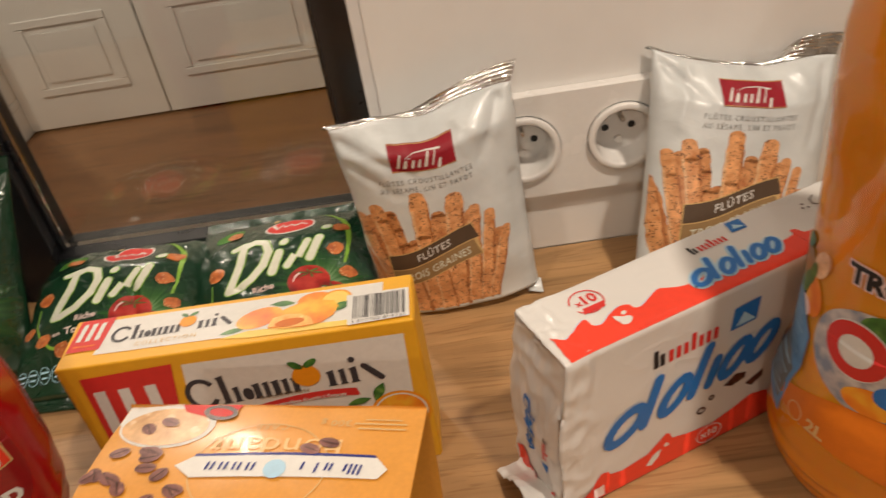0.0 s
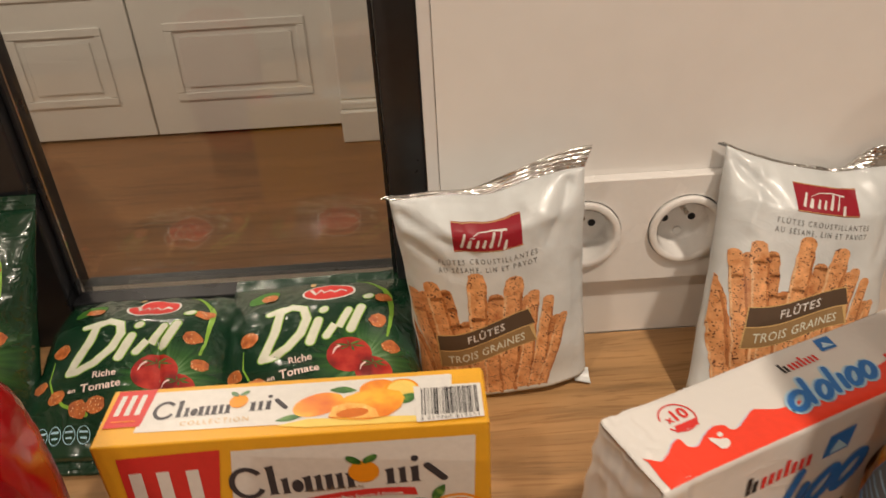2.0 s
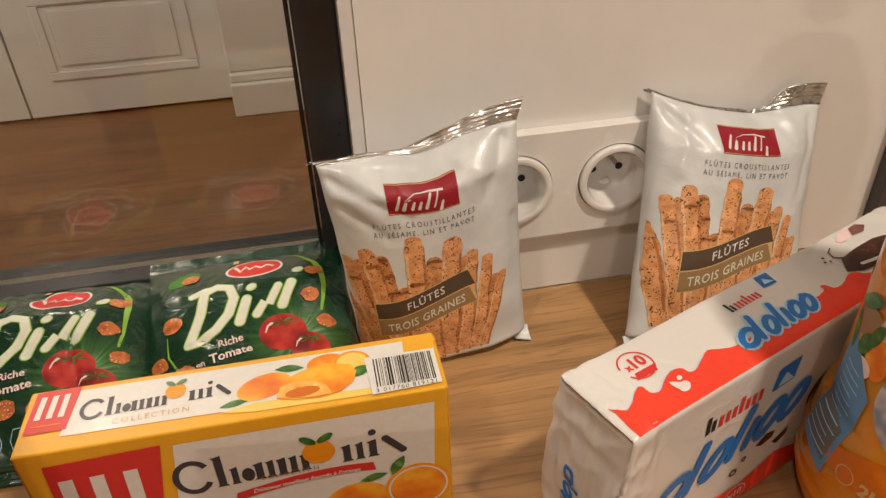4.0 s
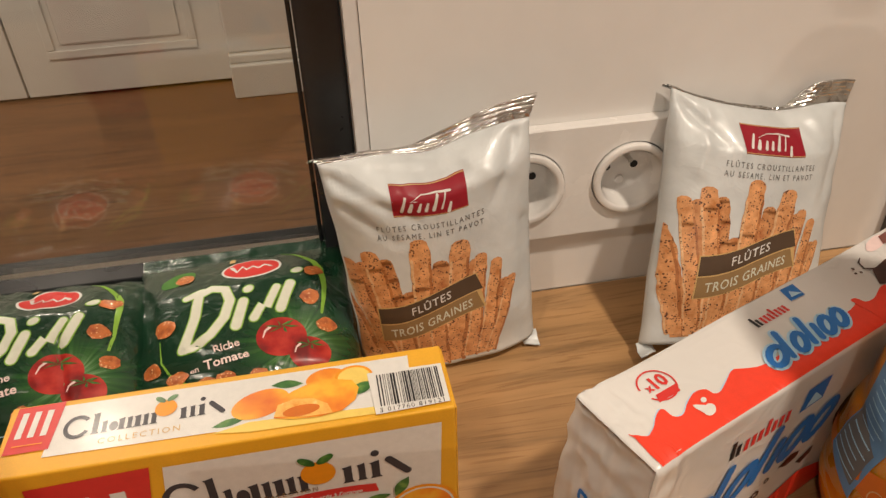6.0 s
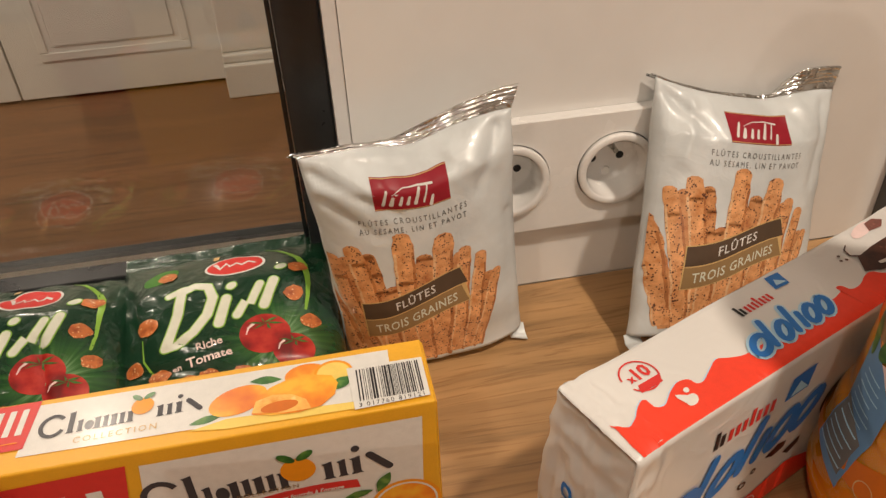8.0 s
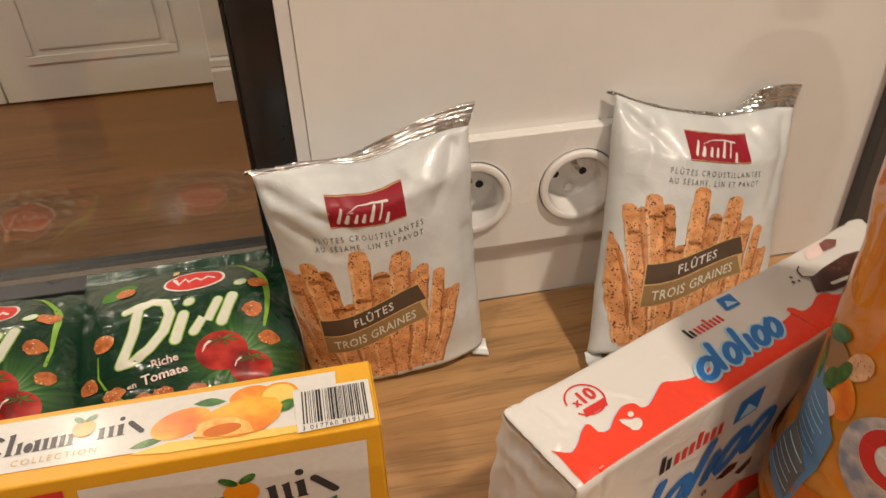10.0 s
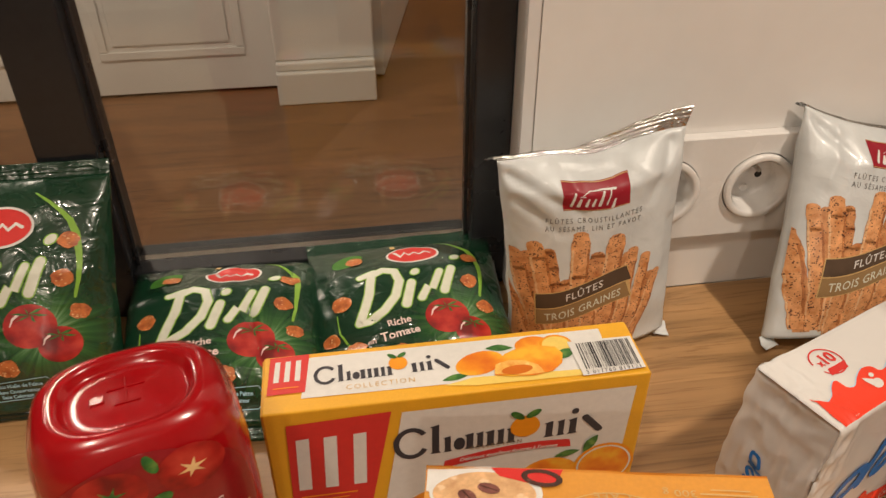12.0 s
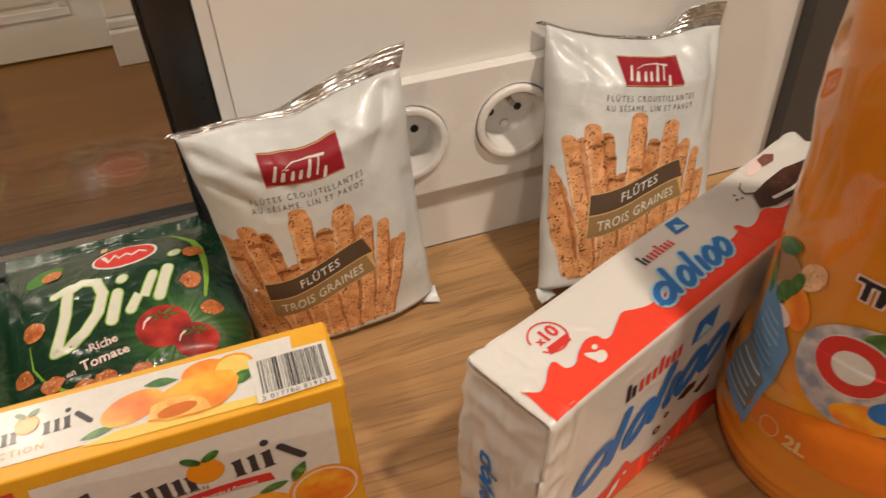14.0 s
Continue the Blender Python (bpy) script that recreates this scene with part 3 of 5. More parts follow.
def crimp_seal(place, w, h, mat, parent, size, fold, name="seal", rib=0.0005, pitch=0.0022, n=60, m=10, bottom=False, flare=0.0, label=""):
    """A flat ribbed seal along the bag's top (or foot), folded by fold(s) degrees backwards."""
    bm = bmesh.new()
    lay = []
    for off in (-0.00025, 0.00025):
        rows = []
        for j in range(m + 1):
            row = []
            for i in range(n + 1):
                s = -1 + 2 * i / n
                p = (place(s * w / 2, 0.0 if bottom else h, -1) + place(s * w / 2, 0.0 if bottom else h, 1)) / 2
                d = size(s) * j / m
                a = radians(fold(s) * (0.5 + 0.5 * j / m))
                r = rib * math.sin(2 * math.pi * d / pitch) + 0.0008 * noise.noise(Vector((s * 6, d * 90, 3.3)))
                sg = -1 if bottom else 1
                q = p + Vector((flare * s * j / m, 0, 0)) + Vector((0, math.sin(a), sg * math.cos(a))) * d + Vector((0, -math.cos(a), sg * math.sin(a))) * (r + off)
                row.append(bm.verts.new(q))
            rows.append(row)
        lay.append(rows)
        for j in range(m):
            for i in range(n):
                bm.faces.new((rows[j][i], rows[j][i + 1], rows[j + 1][i + 1], rows[j + 1][i]))
    for i in range(n):
        bm.faces.new((lay[0][m][i], lay[0][m][i + 1], lay[1][m][i + 1], lay[1][m][i]))
    return part(name, bm, mat, parent, label, smooth=True)


F_PEARL = film("pearl_film", (0.66, 0.70, 0.71), rough=0.42, metal=0.06, crumple=0.12, scale=46, coat=0.15)
F_FOIL = film("silver_foil", (0.80, 0.80, 0.79), rough=0.20, metal=1.0, crumple=0.35, scale=75, coat=0.0)
F_GREEN = film("green_film", (0.006, 0.038, 0.017), glow=(0.06, 0.20, 0.04), glow_at=(0.030, 0.052), glow_r=0.036, rough=0.26, crumple=0.34, scale=52, coat=0.8)
F_GREENEND = film("green_film_end", (0.005, 0.034, 0.016), rough=0.25, crumple=0.3, scale=80, coat=0.8)


def breadstick_bag(m, seed, label, size, fold, rim, flare=0.0, thick=0.023, head=0.13, w=0.116, taper=0.0, level=0.0, shift=0.0, folds=()):
    h = 0.146
    t = thing("breadstick_bag", m, label, "snack bag", "breadstick bags on the worktop")
    place = bag_form(w, h, thick, seed, foot=0.72, amp=0.0011, head=head, taper=taper, rim=rim, level=level, folds=folds)
    body = bag_body(place, w, h, F_PEARL, t, step=0.002)
    crimp_seal(place, w, h, F_FOIL, t, size, fold, "foil_seal", rib=0.0006, pitch=0.0026, flare=flare, label="crumpled silver foil top seal", n=90, m=14)
    crimp_seal(place, w * 1.03, h, F_PEARL, t, lambda s: 0.004 + 0.008 * abs(s) ** 3, lambda s: -55 if abs(s) > 0.8 else 60, "foot_seal", bottom=True, m=4)
    front = normal_surf(lambda u, v: place(u, v, -1))
    st = 0.0025
    edge = w / 2 - 0.0015

    def put(name, ink, mat, lift, label=""):
        ink.bend(lambda a, b: (max(-edge, min(edge, a + shift)), b))
        return stamp(name, ink, front, mat, body, lift, st, label)
    # breadsticks in a fan: tip u, v, foot u, v, width
    rear = [(-0.0345, 0.0820, -0.020, 0.008, 0.0110), (-0.0215, 0.0850, -0.013, 0.010, 0.0100), (0.0100, 0.0800, 0.004, 0.010, 0.0120), (0.0310, 0.0760, 0.022, 0.006, 0.0100), (-0.0500, 0.0600, -0.033, 0.004, 0.0120), (0.0480, 0.0560, 0.034, 0.004, 0.0100), (-0.010, 0.060, -0.008, 0.006, 0.013), (0.020, 0.060, 0.013, 0.006, 0.013)]
    fore = [(-0.0530, 0.0660, -0.036, 0.006, 0.0120), (-0.0425, 0.0830, -0.026, 0.005, 0.0105), (-0.0300, 0.0895, -0.016, 0.004, 0.0125), (-0.0010, 0.0960, -0.005, 0.003, 0.0135), (0.0225, 0.0905, 0.012, 0.003, 0.0145), (0.0345, 0.0785, 0.023, 0.004, 0.0100), (0.0440, 0.0720, 0.031, 0.004, 0.0095), (0.0530, 0.0570, 0.036, 0.004, 0.0080), (-0.0170, 0.0400, -0.014, 0.002, 0.0120), (0.004, 0.0400, 0.004, 0.002, 0.0120)]
    rng = random.Random(int(seed))
    for k, (lst, mt) in enumerate(((rear, P_STICK2), (fore, P_STICK))):
        for j, (a, b, c, d, wd) in enumerate(lst):
            left, right, rim_l, rim_r = [], [], [], []
            for i in range(19):
                q = i / 18
                x, y = a + (c - a) * q, b + (d - b) * q
                hw = wd / 2 * (0.88 + 0.10 * q) * (1 + rng.uniform(-0.10, 0.10)) * min(1.0, 0.86 + i * 0.10)
                left.append((x - hw, y))
                right.append((x + hw, y))
                rim_l.append((x - hw * 0.82, y))
                rim_r.append((x + hw * 0.84, y))
            tip = [(a - wd * 0.36, b + wd * 0.16), (a - wd * 0.18, b + wd * 0.28), (a + wd * 0.10, b + wd * 0.30), (a + wd * 0.32, b + wd * 0.18)]
            lift = 0.00018 + 0.00012 * k + 0.000011 * j
            put("breadstick_picture", Ink().poly(left[::-1] + tip + right), mt, lift)
            if k:
                put("crust_and_shade_picture", Ink().stroke(rim_l[2:], wd * 0.12, wd * 0.08), P_CRUST, lift + 0.000006)
                # right edge: shade painted as part of the printed stick
                put("crust_and_shade_picture", Ink().stroke(rim_r[2:], wd * 0.12, wd * 0.20), P_STICK_SHADE, lift + 0.000006)
    # logo panel with a plain swash and slanted bars
    put("logo_panel", Ink().box(-0.0120, 0.1155, 0.0292, 0.1345), P_WINE, 0.0002, "dark red logo panel")
    put("logo", Ink().stroke([(-0.0020, 0.1262), (0.0040, 0.1292), (0.0120, 0.1300), (0.0200, 0.1288)], 0.0002, 0.0012), P_WHITE, 0.0004)
    for i, (u, hh, ww) in enumerate(((-0.0072, 0.0085, 0.0022), (-0.0030, 0.0048, 0.0030), (0.0018, 0.0048, 0.0024), (0.0058, 0.0048, 0.0024), (0.0100, 0.0090, 0.0026), (0.0145, 0.0095, 0.0014), (0.0182, 0.0050, 0.0026))):
        v0 = 0.1195 - (0.0025 if i == 6 else 0)
        put("logo", Ink().stroke([(u, v0), (u + hh * 0.30, v0 + hh)], ww * 0.8, ww * 0.55), P_WHITE, 0.00042)
    put("logo_rule", Ink().box(-0.0120, 0.1337, 0.0292, 0.1341), P_GOLD, 0.00042)
    put("logo_rule", Ink().box(-0.0120, 0.1159, 0.0292, 0.1163), P_GOLD, 0.00042)
    put("lettering", Ink().text("FLÛTES CROUSTILLANTES", 0.0075, 0.1065, 0.0052, space=1.5, wide=0.70), P_GREY, 0.0003)
    put("lettering", Ink().text("AU SÉSAME, LIN ET PAVOT", 0.0070, 0.1005, 0.0052, space=1.45, wide=0.69), P_GREY, 0.0003)

    # banner
    def wave(a, b):
        return (a, b + 0.0024 * math.sin((a - 0.004) * 78) + a * 0.22)
    g = lambda v0, v1, u0=-0.0300, u1=0.0340: Ink().poly([(u0 + (u1 - u0) * i / 12, v0) for i in range(13)] + [(u1 - (u1 - u0) * i / 12 - 0.004 * (1 - i / 12), v1) for i in range(13)]).bend(wave)
    put("banner_edge", g(0.0345, 0.0602, -0.0308, 0.0350), P_GOLD, 0.00046)
    put("banner", g(0.0480, 0.0596), P_BROWN, 0.00056, "dark brown banner")
    put("banner", g(0.0350, 0.0472), P_TAN, 0.00056, "tan banner")
    put("lettering", Ink().text("FLÛTES", 0.0015, 0.0510, 0.0078, space=1.15, wide=0.90, bold=0.00008).bend(wave), P_WHITE, 0.00068)
    put("lettering", Ink().text("TROIS GRAINES", 0.0010, 0.0380, 0.0082, space=1.08, wide=0.84, bold=0.00006).bend(wave), P_CREAM, 0.00068)
    return t


def snack_bag(m, seed, label, w=0.134, h=0.156, thick=0.023, fold=lambda s: 12.0, head=0.30, amp=0.0013, foot=0.35, curl=0.0, flat=1.0, folds=(), short=1.0):
    t = thing("snack_bag", m, label, "snack bag", "green tomato snack bags")
    place = bag_form(w, h, thick, seed, foot=foot, amp=amp, head=head, curl=curl, flat=flat, folds=folds, short=short)
    body = bag_body(place, w, h, F_GREEN, t)
    crimp_seal(place, w, h, F_GREENEND, t, lambda s: 0.010, fold, "top_seal", rib=0.00035, pitch=0.0028)
    crimp_seal(place, w, h, F_GREENEND, t, lambda s: 0.008, lambda s: 20.0, "foot_seal", rib=0.00035, pitch=0.0028, bottom=True)
    front = normal_surf(lambda u, v: place(u, v, -1))
    back = normal_surf(lambda u, v: place(-u, v, 1))
    st = 0.0025

    def put(name, ink, mat, lift, label="", surf=front):
        return stamp(name, ink, surf, mat, body, lift, st, label)
    arc = [(0.0250, 0.1450), (0.0330, 0.1390), (0.0400, 0.1320), (0.0455, 0.1250), (0.0490, 0.1160), (0.0505, 0.1050), (0.0505, 0.0950), (0.0495, 0.0840), (0.0475, 0.0740)]
    put("swoosh", Ink().stroke(arc[:5], 0.0010, 0.0046), P_LIME, 0.0002, "lime green swoosh")
    put("swoosh", Ink().stroke(arc[4:], 0.0046, 0.0016), P_LIME, 0.0002, "lime green swoosh")
    put("swoosh", Ink().stroke([(-0.051, 0.072), (-0.050, 0.056), (-0.044, 0.044), (-0.034, 0.034), (-0.018, 0.027)], 0.0006, 0.0028), P_LIME, 0.0002)
    put("swoosh", Ink().ell(-0.0400, 0.1240, 0.0120, 0.0080, 30, 24), P_GREEN, 0.00015)
    # red oval mark in a white rim, with plain strokes
    put("logo", Ink().ell(0.0065, 0.1230, 0.0190, 0.0140, 4, 32), P_WHITE, 0.00022, "white-rimmed red oval mark")
    put("logo", Ink().ell(0.0065, 0.1230, 0.0174, 0.0124, 4, 32), P_RED, 0.00036)
    put("logo", Ink().stroke([(-0.0060, 0.1270), (-0.0025, 0.1190), (0.0010, 0.1260), (0.0035, 0.1205), (0.0075, 0.1250), (0.0110, 0.1210), (0.0150, 0.1250), (0.0185, 0.1225)], 0.0028, 0.0022), P_WHITE, 0.0005)
    put("logo", Ink().box(-0.0080, 0.1360, -0.0045, 0.1430), P_GOLD, 0.0005)
    # cream mark: a slanted drop-shaped loop and slanted bars, edged in lime
    drop = [(-0.0365, 0.0600), (-0.0285, 0.0830), (-0.0255, 0.0985), (-0.0175, 0.1030), (-0.0095, 0.1000), (-0.0070, 0.0905), (-0.0110, 0.0780), (-0.0200, 0.0670), (-0.0310, 0.0600), (-0.0365, 0.0600)]
    for grow, mt, lf in ((0.0016, P_LIME, 0.00026), (0.0, P_CREAM, 0.00044)):
        lab = "" if grow else "large cream mark"
        put("mark", Ink().stroke(drop, 0.0060 + grow), mt, lf, lab)
        put("mark", Ink().stroke([(-0.0335, 0.0985), (-0.0235, 0.1015)], 0.0044 + grow, 0.0050 + grow), mt, lf + 0.00001, lab)
        put("mark", Ink().stroke([(-0.0045, 0.0700), (0.0010, 0.0880)], 0.0062 + grow, 0.0058 + grow), mt, lf, lab)
        put("mark", Ink().ell(0.0045, 0.0975, 0.0034 + grow / 2, 0.0026 + grow / 2, 42, 14), mt, lf, lab)
        put("mark", Ink().stroke([(0.0065, 0.0740), (0.0120, 0.0835), (0.0150, 0.0815), (0.0215, 0.0965)], 0.0054 + grow, 0.0048 + grow), mt, lf, lab)
        put("mark", Ink().stroke([(0.0230, 0.0790), (0.0300, 0.0990)], 0.0060 + grow, 0.0056 + grow), mt, lf, lab)
        put("mark", Ink().ell(0.0350, 0.1130, 0.0040 + grow / 2, 0.0028 + grow / 2, 42, 14), mt, lf, lab)
    put("lettering", Ink().text("Riche", -0.0110, 0.0545, 0.0076, rot=6, bold=0.00015, wide=0.95), P_PINK, 0.0004)
    put("lettering", Ink().text("en", -0.0300, 0.0425, 0.0058, rot=8, bold=0.0001), P_PINK, 0.0004)
    put("lettering", Ink().text("Tomate", -0.0110, 0.0445, 0.0088, rot=8, bold=0.0002, wide=0.95), P_PINK, 0.0004)
    for u, v, r in ((0.0215, 0.0575, 0.0150), (0.0370, 0.0440, 0.0122)):
        over = 0.00012 if r < 0.014 else 0.0
        put("tomato_picture", Ink().ell(u, v, r, r * 0.96, 0, 30), P_TOMATO, 0.00034 + over, "red tomatoes")
        put("tomato_shine", Ink().stroke([(u - r * 0.72, v + r * 0.05), (u - r * 0.62, v + r * 0.34), (u - r * 0.42, v + r * 0.52)], r * 0.05, r * 0.13), P_PINK, 0.00050 + over)
        for i in range(6):
            a = radians(15 + i * 60 + r * 2000)
            ca, sa = math.cos(a), math.sin(a)
            cu, cv = u + r * 0.05, v + r * 0.50
            put("tomato_stalk", Ink().poly([(cu + 0.0009 * -sa, cv + 0.0006 * ca), (cu + r * 0.40 * ca - 0.0007 * sa, cv + r * 0.22 * sa + 0.0008), (cu + r * 0.74 * ca, cv + r * 0.36 * sa), (cu + r * 0.38 * ca + 0.0007 * sa, cv + r * 0.20 * sa - 0.0008)]), P_LEAF, 0.0006 + over)
    rng = random.Random(seed)
    for u, v, r in ((-0.0350, 0.1210, 0.0062), (0.0450, 0.1120, 0.0062), (0.0415, 0.0870, 0.0062), (0.0490, 0.0645, 0.0058), (0.0065, 0.0310, 0.0066), (-0.0120, 0.0330, 0.0066), (-0.0235, 0.0310, 0.0066), (-0.0400, 0.0410, 0.0064), (-0.0470, 0.0800, 0.0066), (-0.0560, 0.0520, 0.0058)):
        put("puff_picture", Ink().poly([(u + r * (1 + rng.uniform(-0.14, 0.12)) * math.cos(i * math.pi / 8), v + r * (1 + rng.uniform(-0.14, 0.12)) * 0.92 * math.sin(i * math.pi / 8)) for i in range(16)]), P_CORN, 0.00055, "orange corn puffs")
    put("fine_print", Ink().stroke([(-0.010, 0.0150), (-0.008, 0.0215), (0.026, 0.0235), (0.030, 0.0165), (0.025, 0.0095), (-0.008, 0.0085), (-0.010, 0.0150)], 0.0005), P_PALEBLUE, 0.0004)
    for i in range(5):
        c0 = -0.0560 + i * 0.0092
        put("nutrition_mark", Ink().ring(c0, 0.0150, 0.0042, 0.0060, 0.0005, n=16), P_PALEBLUE, 0.0004, "pale outlined nutrition mark")
        put("nutrition_bar", Ink().box(c0 - 0.0026, 0.0165, c0 + 0.0026, 0.0178), P_PALEBLUE, 0.0004)
        put("nutrition_bar", Ink().box(c0 - 0.0020, 0.0128, c0 + 0.0020, 0.0140), P_PALEBLUE, 0.0004)
    put("lettering", Ink().text("Sans Huile de Palme", 0.0090, 0.0180, 0.0036, bold=0.0001, wide=0.92), P_PALEBLUE, 0.0004)
    put("lettering", Ink().text("Sans Conservateur", 0.0080, 0.0140, 0.0034, bold=0.0001, wide=0.92), P_PALEBLUE, 0.0004)
    put("lettering", Ink().text("Sans Colorant", 0.0060, 0.0103, 0.0034, bold=0.0001, wide=0.92), P_PALEBLUE, 0.0004)
    # the back carries the mark again
    kb = Ink().stroke([(-0.030, 0.082), (-0.020, 0.118)], 0.007).stroke([(-0.03, 0.12), (-0.006, 0.116), (-0.008, 0.09), (-0.034, 0.08)], 0.006).stroke([(0.004, 0.088), (0.009, 0.11)], 0.006).stroke([(0.028, 0.094), (0.033, 0.116)], 0.006)
    put("mark", kb, P_CREAM, 0.0003, "", back)
    put("fine_print", Ink().box(-0.04, 0.05, 0.04, 0.052).box(-0.04, 0.045, 0.036, 0.047).box(-0.04, 0.04, 0.04, 0.042).box(-0.04, 0.035, 0.02, 0.037), P_RED, 0.0003, "", back)
    return t


breadstick_bag(pose(-0.1280, 0.5530, 0.9045, -4.5, -3.5, 0.0), 11.0, "white and silver bag of seeded breadsticks standing upright by the partition",
               lambda s: 0.0085 + 0.0040 * smooth01(s), lambda s: 104 - 88 * smooth01((s + 0.35) / 0.75),
               lambda s: -0.0045 + 0.0075 * smooth01((s + 0.05) / 1.05) - 0.003 * smooth01(1 - abs(s) * 2.2), flare=0.006, taper=0.06, shift=-0.0120,
               folds=((-0.054, 0.138, -0.012, 0.112, -0.0045, 0.0040), (-0.050, 0.122, -0.026, 0.098, -0.0030, 0.0035), (-0.030, 0.141, 0.020, 0.136, -0.0030, 0.0035), (0.048, 0.140, 0.034, 0.112, -0.0040, 0.0040), (0.020, 0.138, 0.044, 0.122, 0.0026, 0.0035), (-0.056, 0.060, -0.046, 0.020, -0.0030, 0.0045), (0.052, 0.090, 0.050, 0.030, -0.0025, 0.004)))
breadstick_bag(pose(0.0500, 0.5280, 0.9085, -25.0, 12.0, -1.0), 27.0, "white and silver bag of seeded breadsticks leaning on the wall",
               lambda s: 0.0065 + 0.0085 * smooth01((s - 0.30) / 0.35), lambda s: 82 - 88 * smooth01((s - 0.30) / 0.32),
               lambda s: -0.0060 + 0.0070 * max(0.0, -s) ** 2.2 + 0.0100 * smooth01((s - 0.1) / 0.9), flare=0.003, head=0.2, w=0.122, taper=0.03, level=0.200, shift=-0.0085,
               folds=((-0.056, 0.140, -0.030, 0.118, -0.0045, 0.0040), (-0.040, 0.140, -0.046, 0.100, 0.0025, 0.0040), (0.052, 0.138, 0.044, 0.090, -0.0030, 0.0040), (0.030, 0.140, 0.050, 0.120, 0.0025, 0.0035), (-0.056, 0.030, -0.040, 0.010, -0.003, 0.005)))

snack_bag(pose(-0.2500, 0.5000, 0.9050, -69.0, 0.0, 1.5), 41.0, "glossy green tomato snack bag lying against the partition rail", curl=0.014, flat=0.55, short=0.88, head=0.34,
          folds=((-0.058, 0.050, -0.010, 0.038, -0.0030, 0.0030), (-0.030, 0.062, 0.010, 0.044, -0.0020, 0.0025), (0.058, 0.030, 0.020, 0.036, -0.0030, 0.0030), (-0.062, 0.110, -0.050, 0.060, -0.0030, 0.0040), (-0.045, 0.020, -0.020, 0.036, 0.0030, 0.0030), (0.056, 0.120, 0.058, 0.060, -0.0025, 0.0035)))
snack_bag(pose(-0.3780, 0.4980, 0.9045, -70.0, 0.0, -2.0), 63.0, "glossy green tomato snack bag lying half behind a box", amp=0.0024, curl=0.016, flat=0.55, short=0.88, head=0.34,
          folds=((-0.030, 0.140, 0.020, 0.120, -0.004, 0.006), (0.020, 0.080, 0.030, 0.030, -0.003, 0.003), (0.045, 0.130, 0.050, 0.060, -0.003, 0.004)))
snack_bag(pose(-0.5030, 0.5330, 0.9075, -35.0, 0.0, 0.0), 85.0, "glossy green tomato snack bag propped upright on the partition", thick=0.026, head=0.42, fold=lambda s: 4.0, short=0.92)


